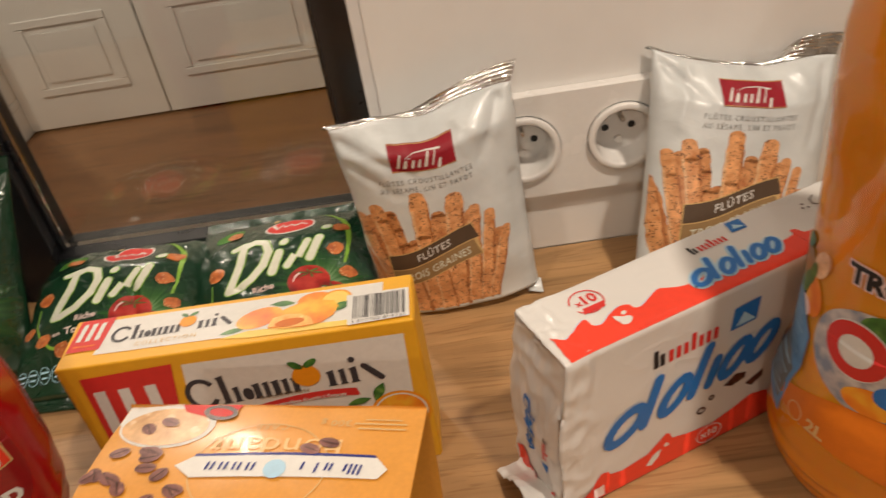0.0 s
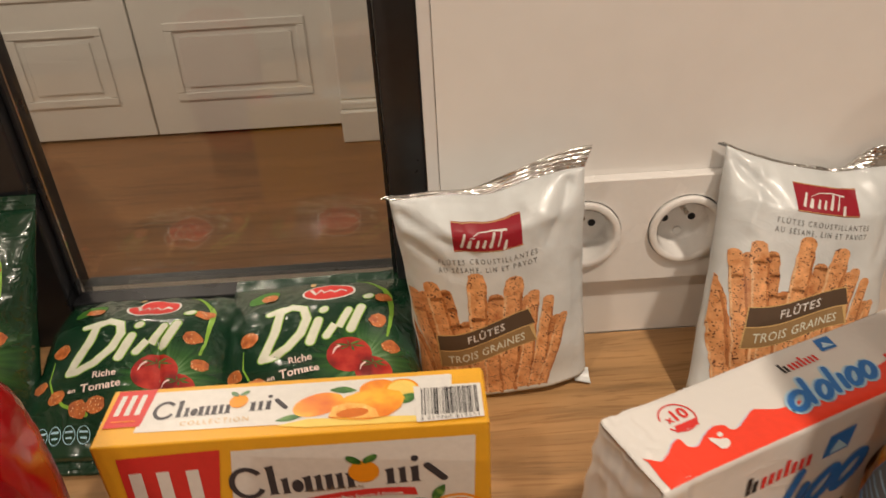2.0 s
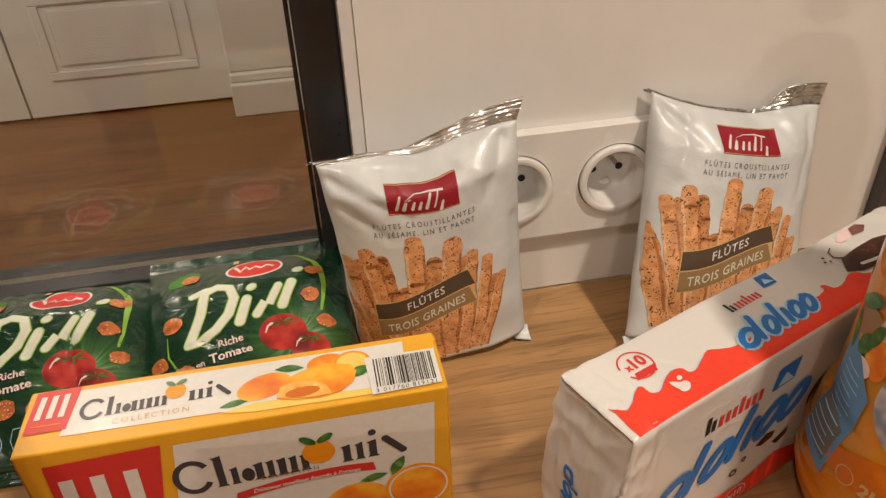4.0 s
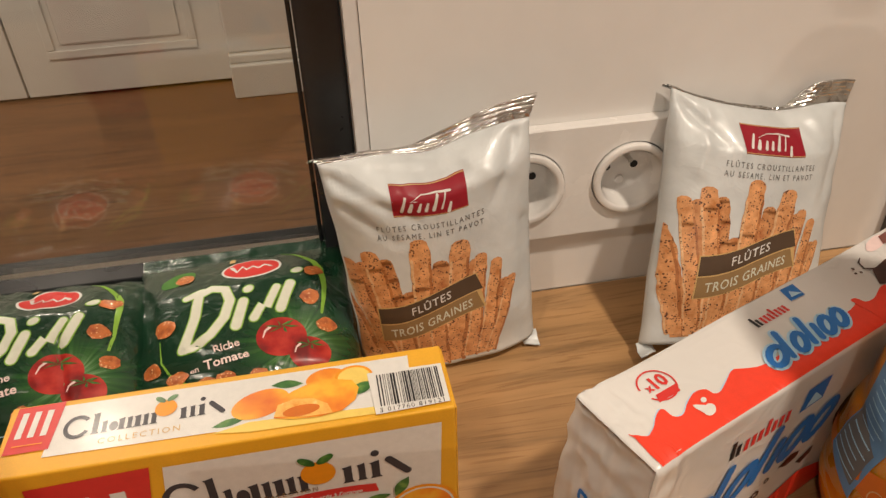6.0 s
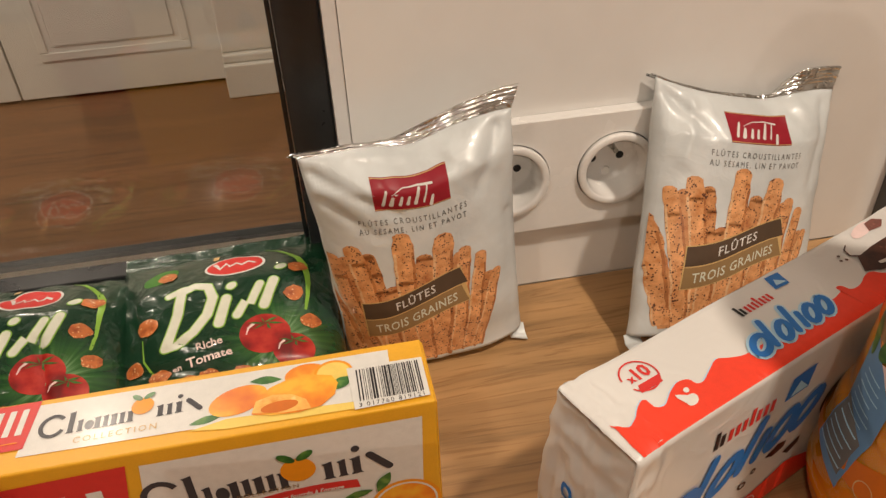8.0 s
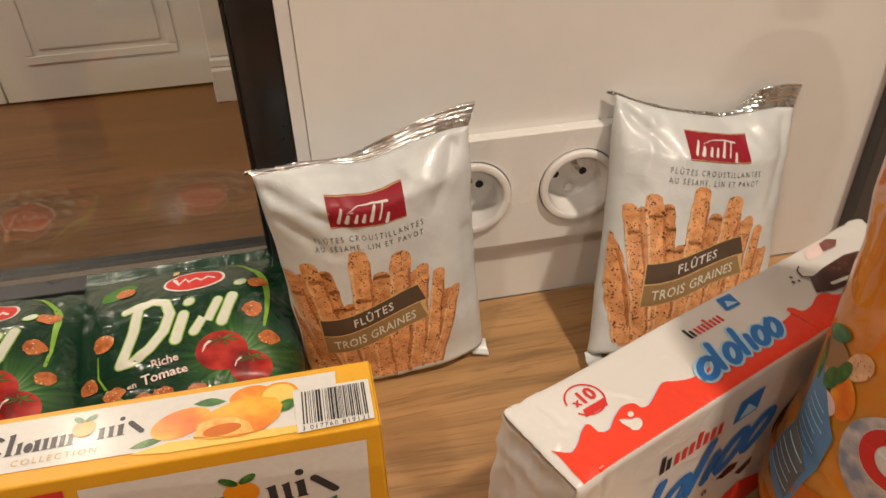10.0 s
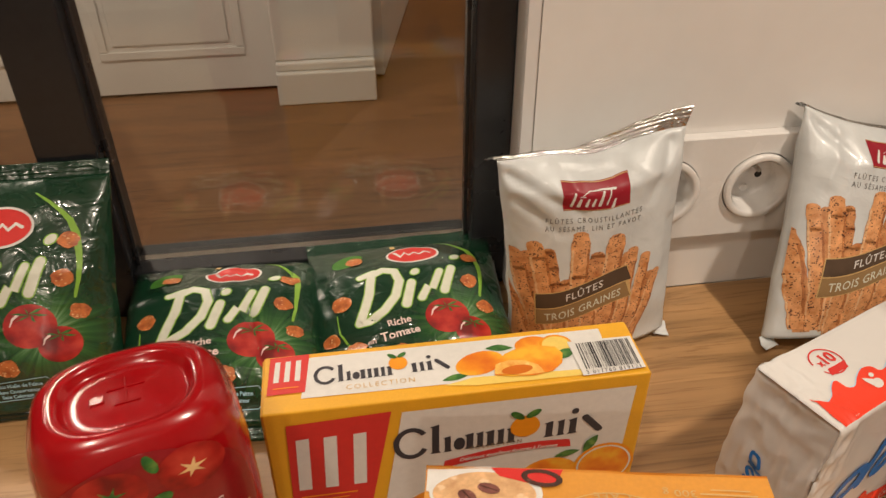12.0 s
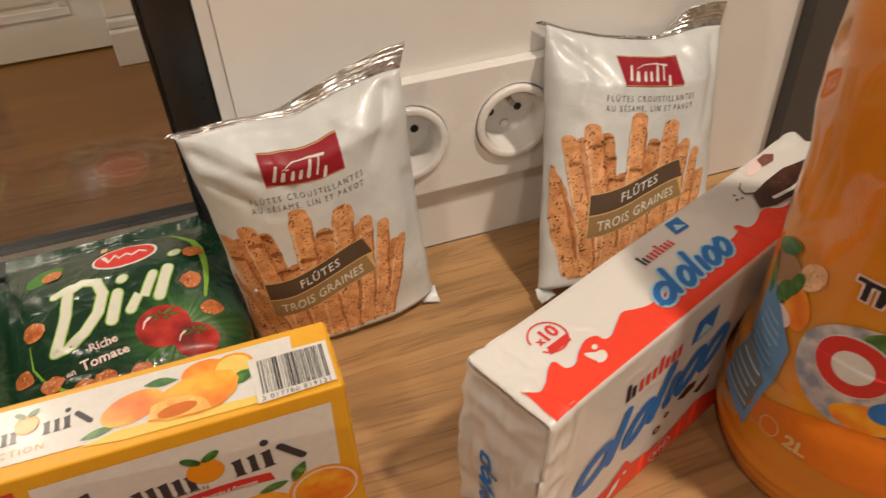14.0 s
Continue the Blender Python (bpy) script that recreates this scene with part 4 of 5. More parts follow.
# ---- biscuit carton ----
def biscuit_box():
    L, D, H = 0.1855, 0.0385, 0.1045
    t = thing("biscuit_box", pose(-0.3365, 0.4120, COUNTER, 0, 0, 0.0), "yellow and white biscuit carton standing on its long edge", "biscuit box")
    card = dyed("yellow_card", (0.76, 0.39, 0.018), 0.45, 0.05, 120, coat=0.0, bumps=0.05, bscale=250)
    body = part("carton", box_bm(0, L, 0, D, 0, H, 0.0009, 2), card, t, smooth=False)
    part("flap", box_bm(L + 0.0001, L + 0.0006, 0.001, D - 0.001, 0.002, H - 0.0015), card, t, "glued end flap")
    part("flap", box_bm(-0.0006, -0.0001, 0.001, D - 0.001, 0.002, H - 0.0015), card, t)
    fr = plane_surf((0, 0, 0), (1, 0, 0), (0, 0, 1))
    tp = plane_surf((0, 0, H), (1, 0, 0), (0, 1, 0))

    def wordmark(surf, u0, v0, hgt, wid, rise, lift, label=""):
        """A plain arc and a row of bars and dots in the mark's rhythm, rising to the right."""
        x, s = hgt, wid / 7.4
        bits = [Ink().ring(0.62 * s, 0.56 * x, 0.62 * s, 0.60 * x, 0.20 * s, 0, 22, 35, 330)]
        for i, (q, hh, ww) in enumerate(((1.44, 1.15, 0.24), (1.86, 0.66, 0.20), (2.62, 0.66, 0.24), (2.98, 0.66, 0.20), (3.34, 0.66, 0.24), (3.70, 0.66, 0.20), (4.06, 0.66, 0.22), (5.40, 0.66, 0.24), (5.82, 0.66, 0.20), (6.24, 0.66, 0.24))):
            bits.append(Ink().poly([((q - ww * 0.8) * s, 0.05 * x), ((q + ww * 0.8) * s, 0.05 * x), ((q + ww * 0.5) * s, 0.12 * x), ((q + ww * 0.5) * s, hh * x), ((q - ww * 0.8) * s, (hh - 0.06) * x), ((q - ww * 0.5) * s, (hh - 0.12) * x), ((q - ww * 0.5) * s, 0.12 * x)]))
        bits += [Ink().ell(2.26 * s, 0.30 * x, 0.20 * s, 0.24 * x, 0, 18), Ink().ell(6.26 * s, 0.92 * x, 0.13 * s, 0.11 * x, 0, 14), Ink().stroke([(6.66 * s, 0.62 * x), (7.20 * s, 0.08 * x)], 0.26 * s)]
        for k in bits:
            k.bend(lambda a, b: (u0 + a, v0 + b + rise * (a / wid) ** 1.3))
            stamp("wordmark", k, surf, P_INK, body, lift, 0.0, label)

    def orange(parent, surf, u, v, r, lift):
        stamp("orange_picture", Ink().ell(u, v, r, r * 1.0, 0, 24), surf, P_AMBER, parent, lift)
        for dx, dy, rot in ((-0.55, 1.10, -38), (0.50, 1.15, 34)):
            stamp("leaf_picture", Ink().ell(u + dx * r, v + dy * r, r * 0.58, r * 0.28, rot, 14), surf, P_LEAF, parent, lift + 0.0001)

    def leaf(surf, u, v, a, b, rot, lift):
        pts = [(a * (2 * i / 10 - 1), b * math.sin(math.pi * i / 10)) for i in range(11)] + [(a * (1 - 2 * i / 10), -b * 0.8 * math.sin(math.pi * i / 10)) for i in range(1, 10)]
        c, d = math.cos(radians(rot)), math.sin(radians(rot))
        stamp("leaf_picture", Ink().poly([(u + p * c - q * d, v + p * d + q * c) for p, q in pts]), surf, P_LEAF, body, lift)

    # front
    e = 0.0003
    stamp("white_panel", Ink().poly([(0.0500, 0.006), (0.0640, 0.0970), (0.1792, 0.0970), (0.1775, 0.0500), (0.1680, 0.006)]), fr, P_WHITE, body, e)
    stamp("red_panel", Ink().poly([(0.0100, 0.0965), (0.0590, 0.0985), (0.0470, 0.0330), (0.0440, 0.0080), (0.0065, 0.0080)]), fr, P_RED, body, e * 1.6, 0.0, "red brand panel")
    for q in (0.0135, 0.0265, 0.0405):
        stamp("mark", Ink().poly([(q, 0.0865), (q + 0.0062, 0.0868), (q + 0.0045, 0.0500), (q - 0.0018, 0.0500)]), fr, P_WHITE, body, e * 2.4)
    stamp("fine_print", Ink().box(0.0120, 0.0440, 0.0400, 0.0450), fr, P_ORANGE, body, e * 2.4)
    stamp("fine_print", Ink().box(0.0120, 0.0410, 0.0360, 0.0418), fr, P_ORANGE, body, e * 2.4)
    wordmark(fr, 0.0590, 0.0640, 0.0185, 0.1070, 0.0040, e * 1.8, "dark serif-like wordmark")
    orange(body, fr, 0.1245, 0.0775, 0.0075, e * 2.2)
    stamp("lettering", Ink().text("COLLECTION", 0.1100, 0.0655, 0.0036, rot=2, space=1.3), fr, P_TAN, body, e * 2)
    stamp("ribbon", Ink().poly([(0.0835 + 0.066 * i / 10, 0.0535 + 0.0062 * math.sin(i * 0.22)) for i in range(11)] + [(0.1485 - 0.064 * i / 10, 0.0590 + 0.0062 * math.sin((10 - i) * 0.22)) for i in range(11)]), fr, P_RED, body, e * 2, 0.0, "red ribbon")
    stamp("lettering", Ink().text("Délicieux moelleux fourrés à l'orange", 0.1170, 0.0583, 0.0036, rot=1.5, shear=0.25, bold=0.00008, wide=0.92).bend(lambda a, b: (a, b + 0.0022 * math.sin((a - 0.0835) * 36) - 0.0010)), fr, P_WHITE, body, e * 2.8)
    stamp("orange_picture", Ink().ell(0.1690, 0.0410, 0.0165, 0.0165, 0, 32), fr, P_AMBER, body, e * 2)
    stamp("orange_picture", Ink().ell(0.1690, 0.0410, 0.0148, 0.0148, 0, 32), fr, P_WHITE, body, e * 2.3)
    stamp("orange_picture", Ink().ell(0.1690, 0.0410, 0.0138, 0.0138, 0, 32), fr, P_MANGO, body, e * 2.6)
    stamp("orange_picture", Ink().ell(0.1390, 0.0360, 0.0170, 0.0150, 10, 26), fr, P_MANGO, body, e * 1.9)
    leaf(fr, 0.1600, 0.0590, 0.0070, 0.0032, 62, e * 3)
    leaf(fr, 0.1480, 0.0535, 0.0070, 0.0026, 12, e * 3)
    stamp("cake_picture", Ink().ell(0.0950, 0.0280, 0.0320, 0.0150, 8, 28), fr, P_MANGO, body, e * 2)
    # top
    stamp("white_panel", Ink().poly([(0.0180, 0.0080), (0.0860, 0.0070), (0.0980, 0.0045), (0.1535, 0.0035), (0.1690, 0.0120), (0.1700, 0.0345), (0.0215, 0.0350)]), tp, P_WHITE, body, e)
    stamp("yellow_glow", Ink().poly([(0.0850, 0.0062), (0.1000, 0.0040), (0.1535, 0.0030), (0.1520, 0.0070), (0.1000, 0.0095)]), tp, P_GLOW, body, e * 1.2)
    stamp("red_panel", Ink().poly([(0.0022, 0.0117), (0.0199, 0.0119), (0.0223, 0.0375), (0.0032, 0.0370)]), tp, P_RED, body, e * 1.6, 0.0, "red brand panel")
    for q in (0.0058, 0.0108, 0.0158):
        stamp("mark", Ink().poly([(q, 0.0335), (q + 0.0025, 0.0335), (q + 0.0018, 0.0195), (q - 0.0008, 0.0195)]), tp, P_WHITE, body, e * 2.4)
    stamp("fine_print", Ink().box(0.0050, 0.0152, 0.0170, 0.0158), tp, P_ORANGE, body, e * 2.4)
    wordmark(tp, 0.0240, 0.0155, 0.0105, 0.0665, 0.0018, e * 1.8)
    orange(body, tp, 0.0650, 0.0245, 0.0046, e * 2.2)
    stamp("lettering", Ink().text("COLLECTION", 0.0555, 0.0105, 0.0044, rot=0.8, space=1.3), tp, P_GOLD, body, e * 2)
    leaf(tp, 0.0915, 0.0105, 0.0070, 0.0022, 10, e * 1.6)
    leaf(tp, 0.1160, 0.0275, 0.0070, 0.0026, -6, e * 1.7)
    stamp("mango_picture", Ink().ell(0.1045, 0.0185, 0.0125, 0.0076, 16, 28), tp, P_MANGO, body, e * 1.8, 0.0, "orange fruit")
    stamp("orange_picture", Ink().ell(0.1330, 0.0275, 0.0090, 0.0060, 6, 24), tp, P_MANGO, body, e * 2)
    stamp("orange_picture", Ink().ell(0.1450, 0.0255, 0.0085, 0.0075, 0, 26), tp, P_AMBER, body, e * 2.1)
    stamp("orange_picture", Ink().ell(0.1450, 0.0255, 0.0072, 0.0062, 0, 26), tp, P_GLOW, body, e * 2.3)
    stamp("cake_picture", Ink().poly([(0.1100, 0.0090), (0.1115, 0.0160), (0.1175, 0.0225), (0.1260, 0.0262), (0.1330, 0.0272), (0.1440, 0.0240), (0.1465, 0.0190), (0.1445, 0.0125), (0.1385, 0.0075), (0.1290, 0.0060), (0.1180, 0.0068)]), tp, P_MANGO, body, e * 2.6, 0.0, "filled orange cake")
    stamp("cake_filling", Ink().poly([(0.1100, 0.0095), (0.1118, 0.0158), (0.1190, 0.0180), (0.1270, 0.0165), (0.1325, 0.0125), (0.1345, 0.0068), (0.1230, 0.0070)]), tp, P_CAKE, body, e * 3.2)
    stamp("cake_filling", Ink().ell(0.1215, 0.0108, 0.0078, 0.0030, 4, 20), tp, P_DEEP, body, e * 3.5)
    leaf(tp, 0.1480, 0.0185, 0.0062, 0.0034, 28, e * 2.4)
    stamp("barcode_panel", Ink().poly([(0.1521, 0.0018), (0.1838, 0.0030), (0.1838, 0.0258), (0.1508, 0.0262)]), tp, P_WHITE, body, e * 3.6)
    rng = random.Random(5)
    x = 0.1545
    while x < 0.1815:
        wd = rng.choice((0.00028, 0.00028, 0.0006, 0.0009))
        stamp("barcode_bar", Ink().box(x, 0.0058, x + wd, 0.0242), tp, P_BLACK, body, e * 4.2)
        x += wd + rng.choice((0.0003, 0.0005, 0.0008))
    stamp("lettering", Ink().text("3 017760 819121", 0.1680, 0.0028, 0.0033, rot=1, space=1.22), tp, P_BLACK, body, e * 4.2)
    return t


biscuit_box()


# ---- film-wrapped cake pack ----
def eased(pts, n=4):
    """A rounded line through the given points."""
    out = []
    for i in range(len(pts) - 1):
        p = [pts[min(max(i + k, 0), len(pts) - 1)] for k in (-1, 0, 1, 2)]
        for q in range(n):
            f = q / n
            out.append(tuple(0.5 * (2 * b + (c - a) * f + (2 * a - 5 * b + 4 * c - d) * f ** 2 + (3 * b - a - 3 * c + d) * f ** 3) for a, b, c, d in zip(*p)))
    return out + [pts[-1]]


def cake_pack():
    L, D, H, r = 0.250, 0.0462, 0.1075, 0.0026
    t = thing("cake_pack", pose(-0.0890, 0.3603, COUNTER, 0, 0, 22.0), "white film-wrapped pack of cakes with a red wave and blue mark", "cake pack")
    fm = film("white_wrap", (0.68, 0.67, 0.65), rough=0.30, crumple=0.15, scale=34, coat=0.4)

    def shape(p):
        q = Vector((min(max(p.x, r), L - r), min(max(p.y, r), D - r), min(max(p.z, r), H - r)))
        d = p - q
        n = d.normalized() if d.length > 1e-9 else Vector((0, 0, 0))
        s = q + n * min(r, d.length) if d.length else q
        end = smooth01(1 - p.x / 0.035) + smooth01(1 - (L - p.x) / 0.03)
        a = noise.noise(Vector((p.x * 22, p.y * 40, p.z * 24)))
        b = noise.noise(Vector((p.x * 60 + 7, p.y * 70, p.z * 65)))
        c = noise.noise(Vector((p.x * 130 + 3, p.y * 170, p.z * 45 + 9)))
        k = 0.0005 * a + ((1 - 2 * abs(b)) * 0.0015 + (1 - 2.4 * abs(c)) * 0.0009) * end
        sag = -0.0010 * smooth01(1 - p.x / 0.02) * smooth01((p.z - 0.07) / 0.04)
        low = 1.0 if p.z > 0.002 else 0.0
        return s + n * k * low + Vector((0, 0, sag)) + Vector((0.006 * smooth01((p.z - 0.05) / 0.06) * smooth01(1 - p.x / 0.03), 0, 0))

    bm = bmesh.new()
    st = 0.0017

    def grid(fn, a, b):
        na, nb = max(2, round(a / st)), max(2, round(b / st))
        g = [[bm.verts.new(shape(fn(a * i / na, b * j / nb))) for i in range(na + 1)] for j in range(nb + 1)]
        for j in range(nb):
            for i in range(na):
                bm.faces.new((g[j][i], g[j][i + 1], g[j + 1][i + 1], g[j + 1][i]))
    for z in (0, H):
        grid(lambda a, b: Vector((a, b, z)), L, D)
    for y in (0, D):
        grid(lambda a, b: Vector((a, y, b)), L, H)
    for x in (0, L):
        grid(lambda a, b: Vector((x, a, b)), D, H)
    bmesh.ops.remove_doubles(bm, verts=bm.verts, dist=0.00005)
    body = part("wrapper", bm, fm, t, smooth=True)
    front = normal_surf(lambda u, v: shape(Vector((u, 0, v))))
    top = normal_surf(lambda u, v: shape(Vector((u, v, H))))
    left = normal_surf(lambda u, v: shape(Vector((0, D - u, v))))

    def put(name, ink, surf, mat, lift, label=""):
        return stamp(name, ink, surf, mat, body, lift, 0.003, label)

    def waved(u0, u1, base, fn, n=60):
        k = Ink()
        for i in range(n):
            a, b = u0 + (u1 - u0) * i / n, u0 + (u1 - u0) * (i + 1) / n
            k.poly([(a, base), (b, base), (b, fn(b)), (a, fn(a))])
        return k

    def script(surf, u0, v0, s, rise, lift, edged=True, turn=None):
        """Plain looped blue shapes in the rhythm of the mark, each slanted to the right."""
        w = 0.25 * s
        loop = lambda c, r: [((c + r * math.cos(a) + 0.20 * math.sin(a)) * s, (0.42 + 0.36 * math.sin(a)) * s) for a in [2 * math.pi * i / 16 for i in range(17)]]
        lines = [loop(0.48, 0.38), [(0.92 * s, 0.12 * s), (1.30 * s, 1.20 * s)], loop(1.72, 0.27), [(2.14 * s, 0.12 * s), (2.56 * s, 1.22 * s)], [(2.58 * s, 0.12 * s), (2.80 * s, 0.70 * s)], loop(3.26, 0.27), loop(3.98, 0.27)]
        fn = lambda a, b: (u0 + a, v0 + b + rise * a)
        for pts in lines:
            if edged:
                put("mark_edge", Ink().stroke(pts, w + 0.0024).bend(fn), surf, P_PALEBLUE, lift)
        for pts in lines:
            k = Ink().stroke(pts, w).bend(fn)
            put("mark", k.bend(turn) if turn else k, surf, P_BLUE, lift + 0.00035, "blue looped mark")

    def kicker(surf, u0, v0, s, rise, lift, turn=None):
        """A short row of plain bars, two black and the rest red."""
        for i, (q, hh) in enumerate(((0.0, 1.25), (0.42, 0.85), (0.98, 0.85), (1.48, 0.85), (1.98, 0.85), (2.48, 1.25), (2.98, 0.85), (3.48, 0.85), (3.98, 0.85))):
            k = Ink().box(q * s, 0, (q + 0.30) * s, hh * s).bend(lambda a, b: (u0 + a, v0 + b + rise * a))
            put("logo", k.bend(turn) if turn else k, surf, P_BLACK if i < 2 else P_RED, lift)

    e = 0.00035
    # top face: u along, v to the back
    crest = [(0.0035, 0.0190), (0.0060, 0.0150), (0.0095, 0.0132), (0.0140, 0.0138), (0.0180, 0.0153), (0.0235, 0.0185), (0.0285, 0.0206), (0.0305, 0.0195), (0.0300, 0.0165), (0.0320, 0.0140), (0.0355, 0.0138), (0.0414, 0.0172), (0.0480, 0.0195), (0.0530, 0.0180), (0.0540, 0.0145), (0.0575, 0.0138), (0.0640, 0.0165), (0.0710, 0.0192), (0.0765, 0.0165), (0.0830, 0.0140), (0.0950, 0.0138), (0.1480, 0.0150), (0.1540, 0.0192), (0.1575, 0.0186), (0.1590, 0.0145), (0.1650, 0.0140), (0.1740, 0.0170), (0.1790, 0.0165), (0.1830, 0.0125), (0.1950, 0.0105), (0.2420, 0.0105)]
    rounded = eased(crest)
    wave_top = Ink()
    wave_top.g, wave_top.hold = 1, True
    for (a, b), (c, d) in zip(rounded, rounded[1:]):
        wave_top.poly([(a, 0.0004), (c, 0.0004), (c, d), (a, b)])
    put("red_wave", wave_top, top, P_SCARLET, e, "red wave along the pack's edge")
    put("wave_shade", Ink().stroke(eased(crest[2:7]), 0.0004, 0.0014), top, P_PALEBLUE, e * 0.7)
    put("wave_shade", Ink().stroke(eased(crest[9:13]), 0.0010, 0.0012), top, P_PALEBLUE, e * 0.7)
    put("wave_shade", Ink().stroke(eased(crest[15:18]), 0.0010, 0.0012), top, P_PALEBLUE, e * 0.7)
    put("drop", Ink().ell(0.0455, 0.0092, 0.0036, 0.0024, 25, 18).poly([(0.0424, 0.0082), (0.0462, 0.0116), (0.0432, 0.0140), (0.0415, 0.0148), (0.0412, 0.0128)]), top, P_WHITE, e * 2)
    put("drop", Ink().ell(0.0475, 0.0142, 0.0016, 0.0012, 30, 12), top, P_WHITE, e * 2)
    put("badge", Ink().ring(0.0380, 0.0312, 0.0090, 0.0088, 0.0008, 0, 28, -150, 170), top, P_RED, e, "red count badge")
    put("badge", Ink().text("x", 0.0338, 0.0298, 0.0058, bold=0.0002), top, P_RED, e, "red count badge")
    put("badge", Ink().text("10", 0.0396, 0.0296, 0.0092, bold=0.0003), top, P_RED, e, "red count badge")
    put("badge", Ink().poly([(0.0318, 0.0235), (0.0440, 0.0235), (0.0452, 0.0275), (0.0335, 0.0275)]), top, P_RED, e, "red count badge")
    script(top, 0.0870, 0.0080, 0.0128, 0.02, e * 2)
    kicker(top, 0.1020, 0.0305, 0.0052, 0.0, e)
    put("logo_square", Ink().poly([(0.1302, 0.0345), (0.1400, 0.0340), (0.1418, 0.0425), (0.1325, 0.0430)]), top, P_BLUE, e)
    put("logo_square", Ink().poly([(0.1325, 0.0360), (0.1395, 0.0355), (0.1350, 0.0398)]), top, P_PALEBLUE, e * 2)
    put("cake_picture", Ink().poly([(0.1760, 0.0185), (0.1840, 0.0145), (0.1980, 0.0125), (0.2250, 0.0130), (0.2330, 0.0180), (0.2300, 0.0250), (0.2140, 0.0290), (0.1960, 0.0285), (0.1830, 0.0270)]), top, P_COCOA, e * 2, "chocolate cake")
    put("cake_filling", Ink().stroke([(0.1880, 0.0182), (0.2020, 0.0160), (0.2180, 0.0165)], 0.0020), top, P_WHITE, e * 3)
    put("nut_picture", Ink().ell(0.2060, 0.0400, 0.0100, 0.0034, 12, 16), top, P_PINK, e)
    put("nut_picture", Ink().poly([(0.2080, 0.0370), (0.2170, 0.0360), (0.2230, 0.0395), (0.2190, 0.0430), (0.2120, 0.0425)]), top, P_BEAN, e * 1.6)
    put("splash", Ink().stroke([(0.1850, 0.0268), (0.1810, 0.0300), (0.1830, 0.0345), (0.1870, 0.0365)], 0.0016, 0.0006), top, P_COCOA, e * 2)
    for q in ((0.1762, 0.0330), (0.1740, 0.0300), (0.1770, 0.0290)):
        put("splash", Ink().ell(*q, 0.0009, 0.0008, 0, 10), top, P_COCOA, e * 2)
    # front face
    hem = [(0.0030, 0.0030), (0.0120, 0.0085), (0.0190, 0.0170), (0.0230, 0.0210), (0.0270, 0.0200), (0.0285, 0.0170), (0.0360, 0.0150), (0.0520, 0.0170), (0.0590, 0.0225), (0.0640, 0.0265), (0.0665, 0.0245), (0.0680, 0.0205), (0.0780, 0.0180), (0.0930, 0.0165), (0.1080, 0.0200), (0.1200, 0.0240), (0.1270, 0.0225), (0.1400, 0.0180), (0.1600, 0.0190), (0.1800, 0.0230), (0.2100, 0.0180), (0.2420, 0.0190)]
    wave_foot = Ink()
    wave_foot.g, wave_foot.hold = 1, True
    for (a, b), (c, d) in zip(hem, hem[1:]):
        wave_foot.poly([(a, 0.0012), (c, 0.0012), (c, d), (a, b)])
    put("red_wave", wave_foot, front, P_SCARLET, e, "red wave along the pack's foot")
    script(front, 0.0260, 0.0360, 0.0245, 0.16, e, edged=False)
    kicker(front, 0.0545, 0.0785, 0.0090, 0.035, e)
    put("logo_square", Ink().poly([(0.1010, 0.0795), (0.1175, 0.0800), (0.1190, 0.0945), (0.1025, 0.0935)]), front, P_BLUE, e)
    put("logo_square", Ink().poly([(0.1040, 0.0815), (0.1165, 0.0815), (0.1085, 0.0895)]), front, P_PALEBLUE, e * 2)
    put("cake_picture", Ink().poly([(0.1000, 0.0415), (0.1060, 0.0385), (0.1140, 0.0400), (0.1150, 0.0440), (0.1080, 0.0460)]), front, P_COCOA, e)
    put("cake_picture", Ink().poly([(0.1150, 0.0350), (0.1200, 0.0310), (0.1270, 0.0350), (0.1270, 0.0400)]), front, P_COCOA, e)
    put("cake_picture", Ink().ell(0.1600, 0.0560, 0.0230, 0.0170, 10, 24), front, P_COCOA, e)
    put("splash", Ink().ring(0.0860, 0.0310, 0.0030, 0.0026, 0.0014, 0, 14), front, P_COCOA, e)
    put("splash", Ink().ring(0.0925, 0.0372, 0.0019, 0.0019, 0.0010, 0, 12), front, P_COCOA, e)
    put("badge", Ink().ring(0.0925, 0.0098, 0.0085, 0.0068, 0.0007, 0, 26), front, P_PINK, e * 2)
    put("badge", Ink().text("x10", 0.0925, 0.0078, 0.0072, bold=0.0003), front, P_PINK, e * 2)
    put("drop", Ink().poly([(0.0510, 0.0085), (0.0545, 0.0070), (0.0590, 0.0110), (0.0610, 0.0165), (0.0560, 0.0150)]), front, P_WHITE, e * 2)
    put("drop", Ink().ell(0.0640, 0.0178, 0.0016, 0.0014, 0, 12), front, P_WHITE, e * 2)
    put("fine_print", Ink().box(0.0180, 0.0045, 0.0240, 0.0125), front, P_PINK, e * 2)
    # end face
    script(left, 0.0, 0.0, 0.0082, 0.0, e, False, lambda a, b: (0.0150 + b, 0.066 - a))
    kicker(left, 0.0, 0.0, 0.0036, 0.0, e, lambda p, q: (0.0320 + q, 0.050 - p))
    put("logo_square", Ink().box(0.0305, 0.0265, 0.0360, 0.0315), left, P_BLUE, e)
    put("red_wave", waved(0.004, 0.0395, 0.0015, lambda u: 0.014 + 0.007 * math.sin(u * 160)), left, P_SCARLET, e)
    # end fin, folded to the foot
    bm = bmesh.new()
    lay = []
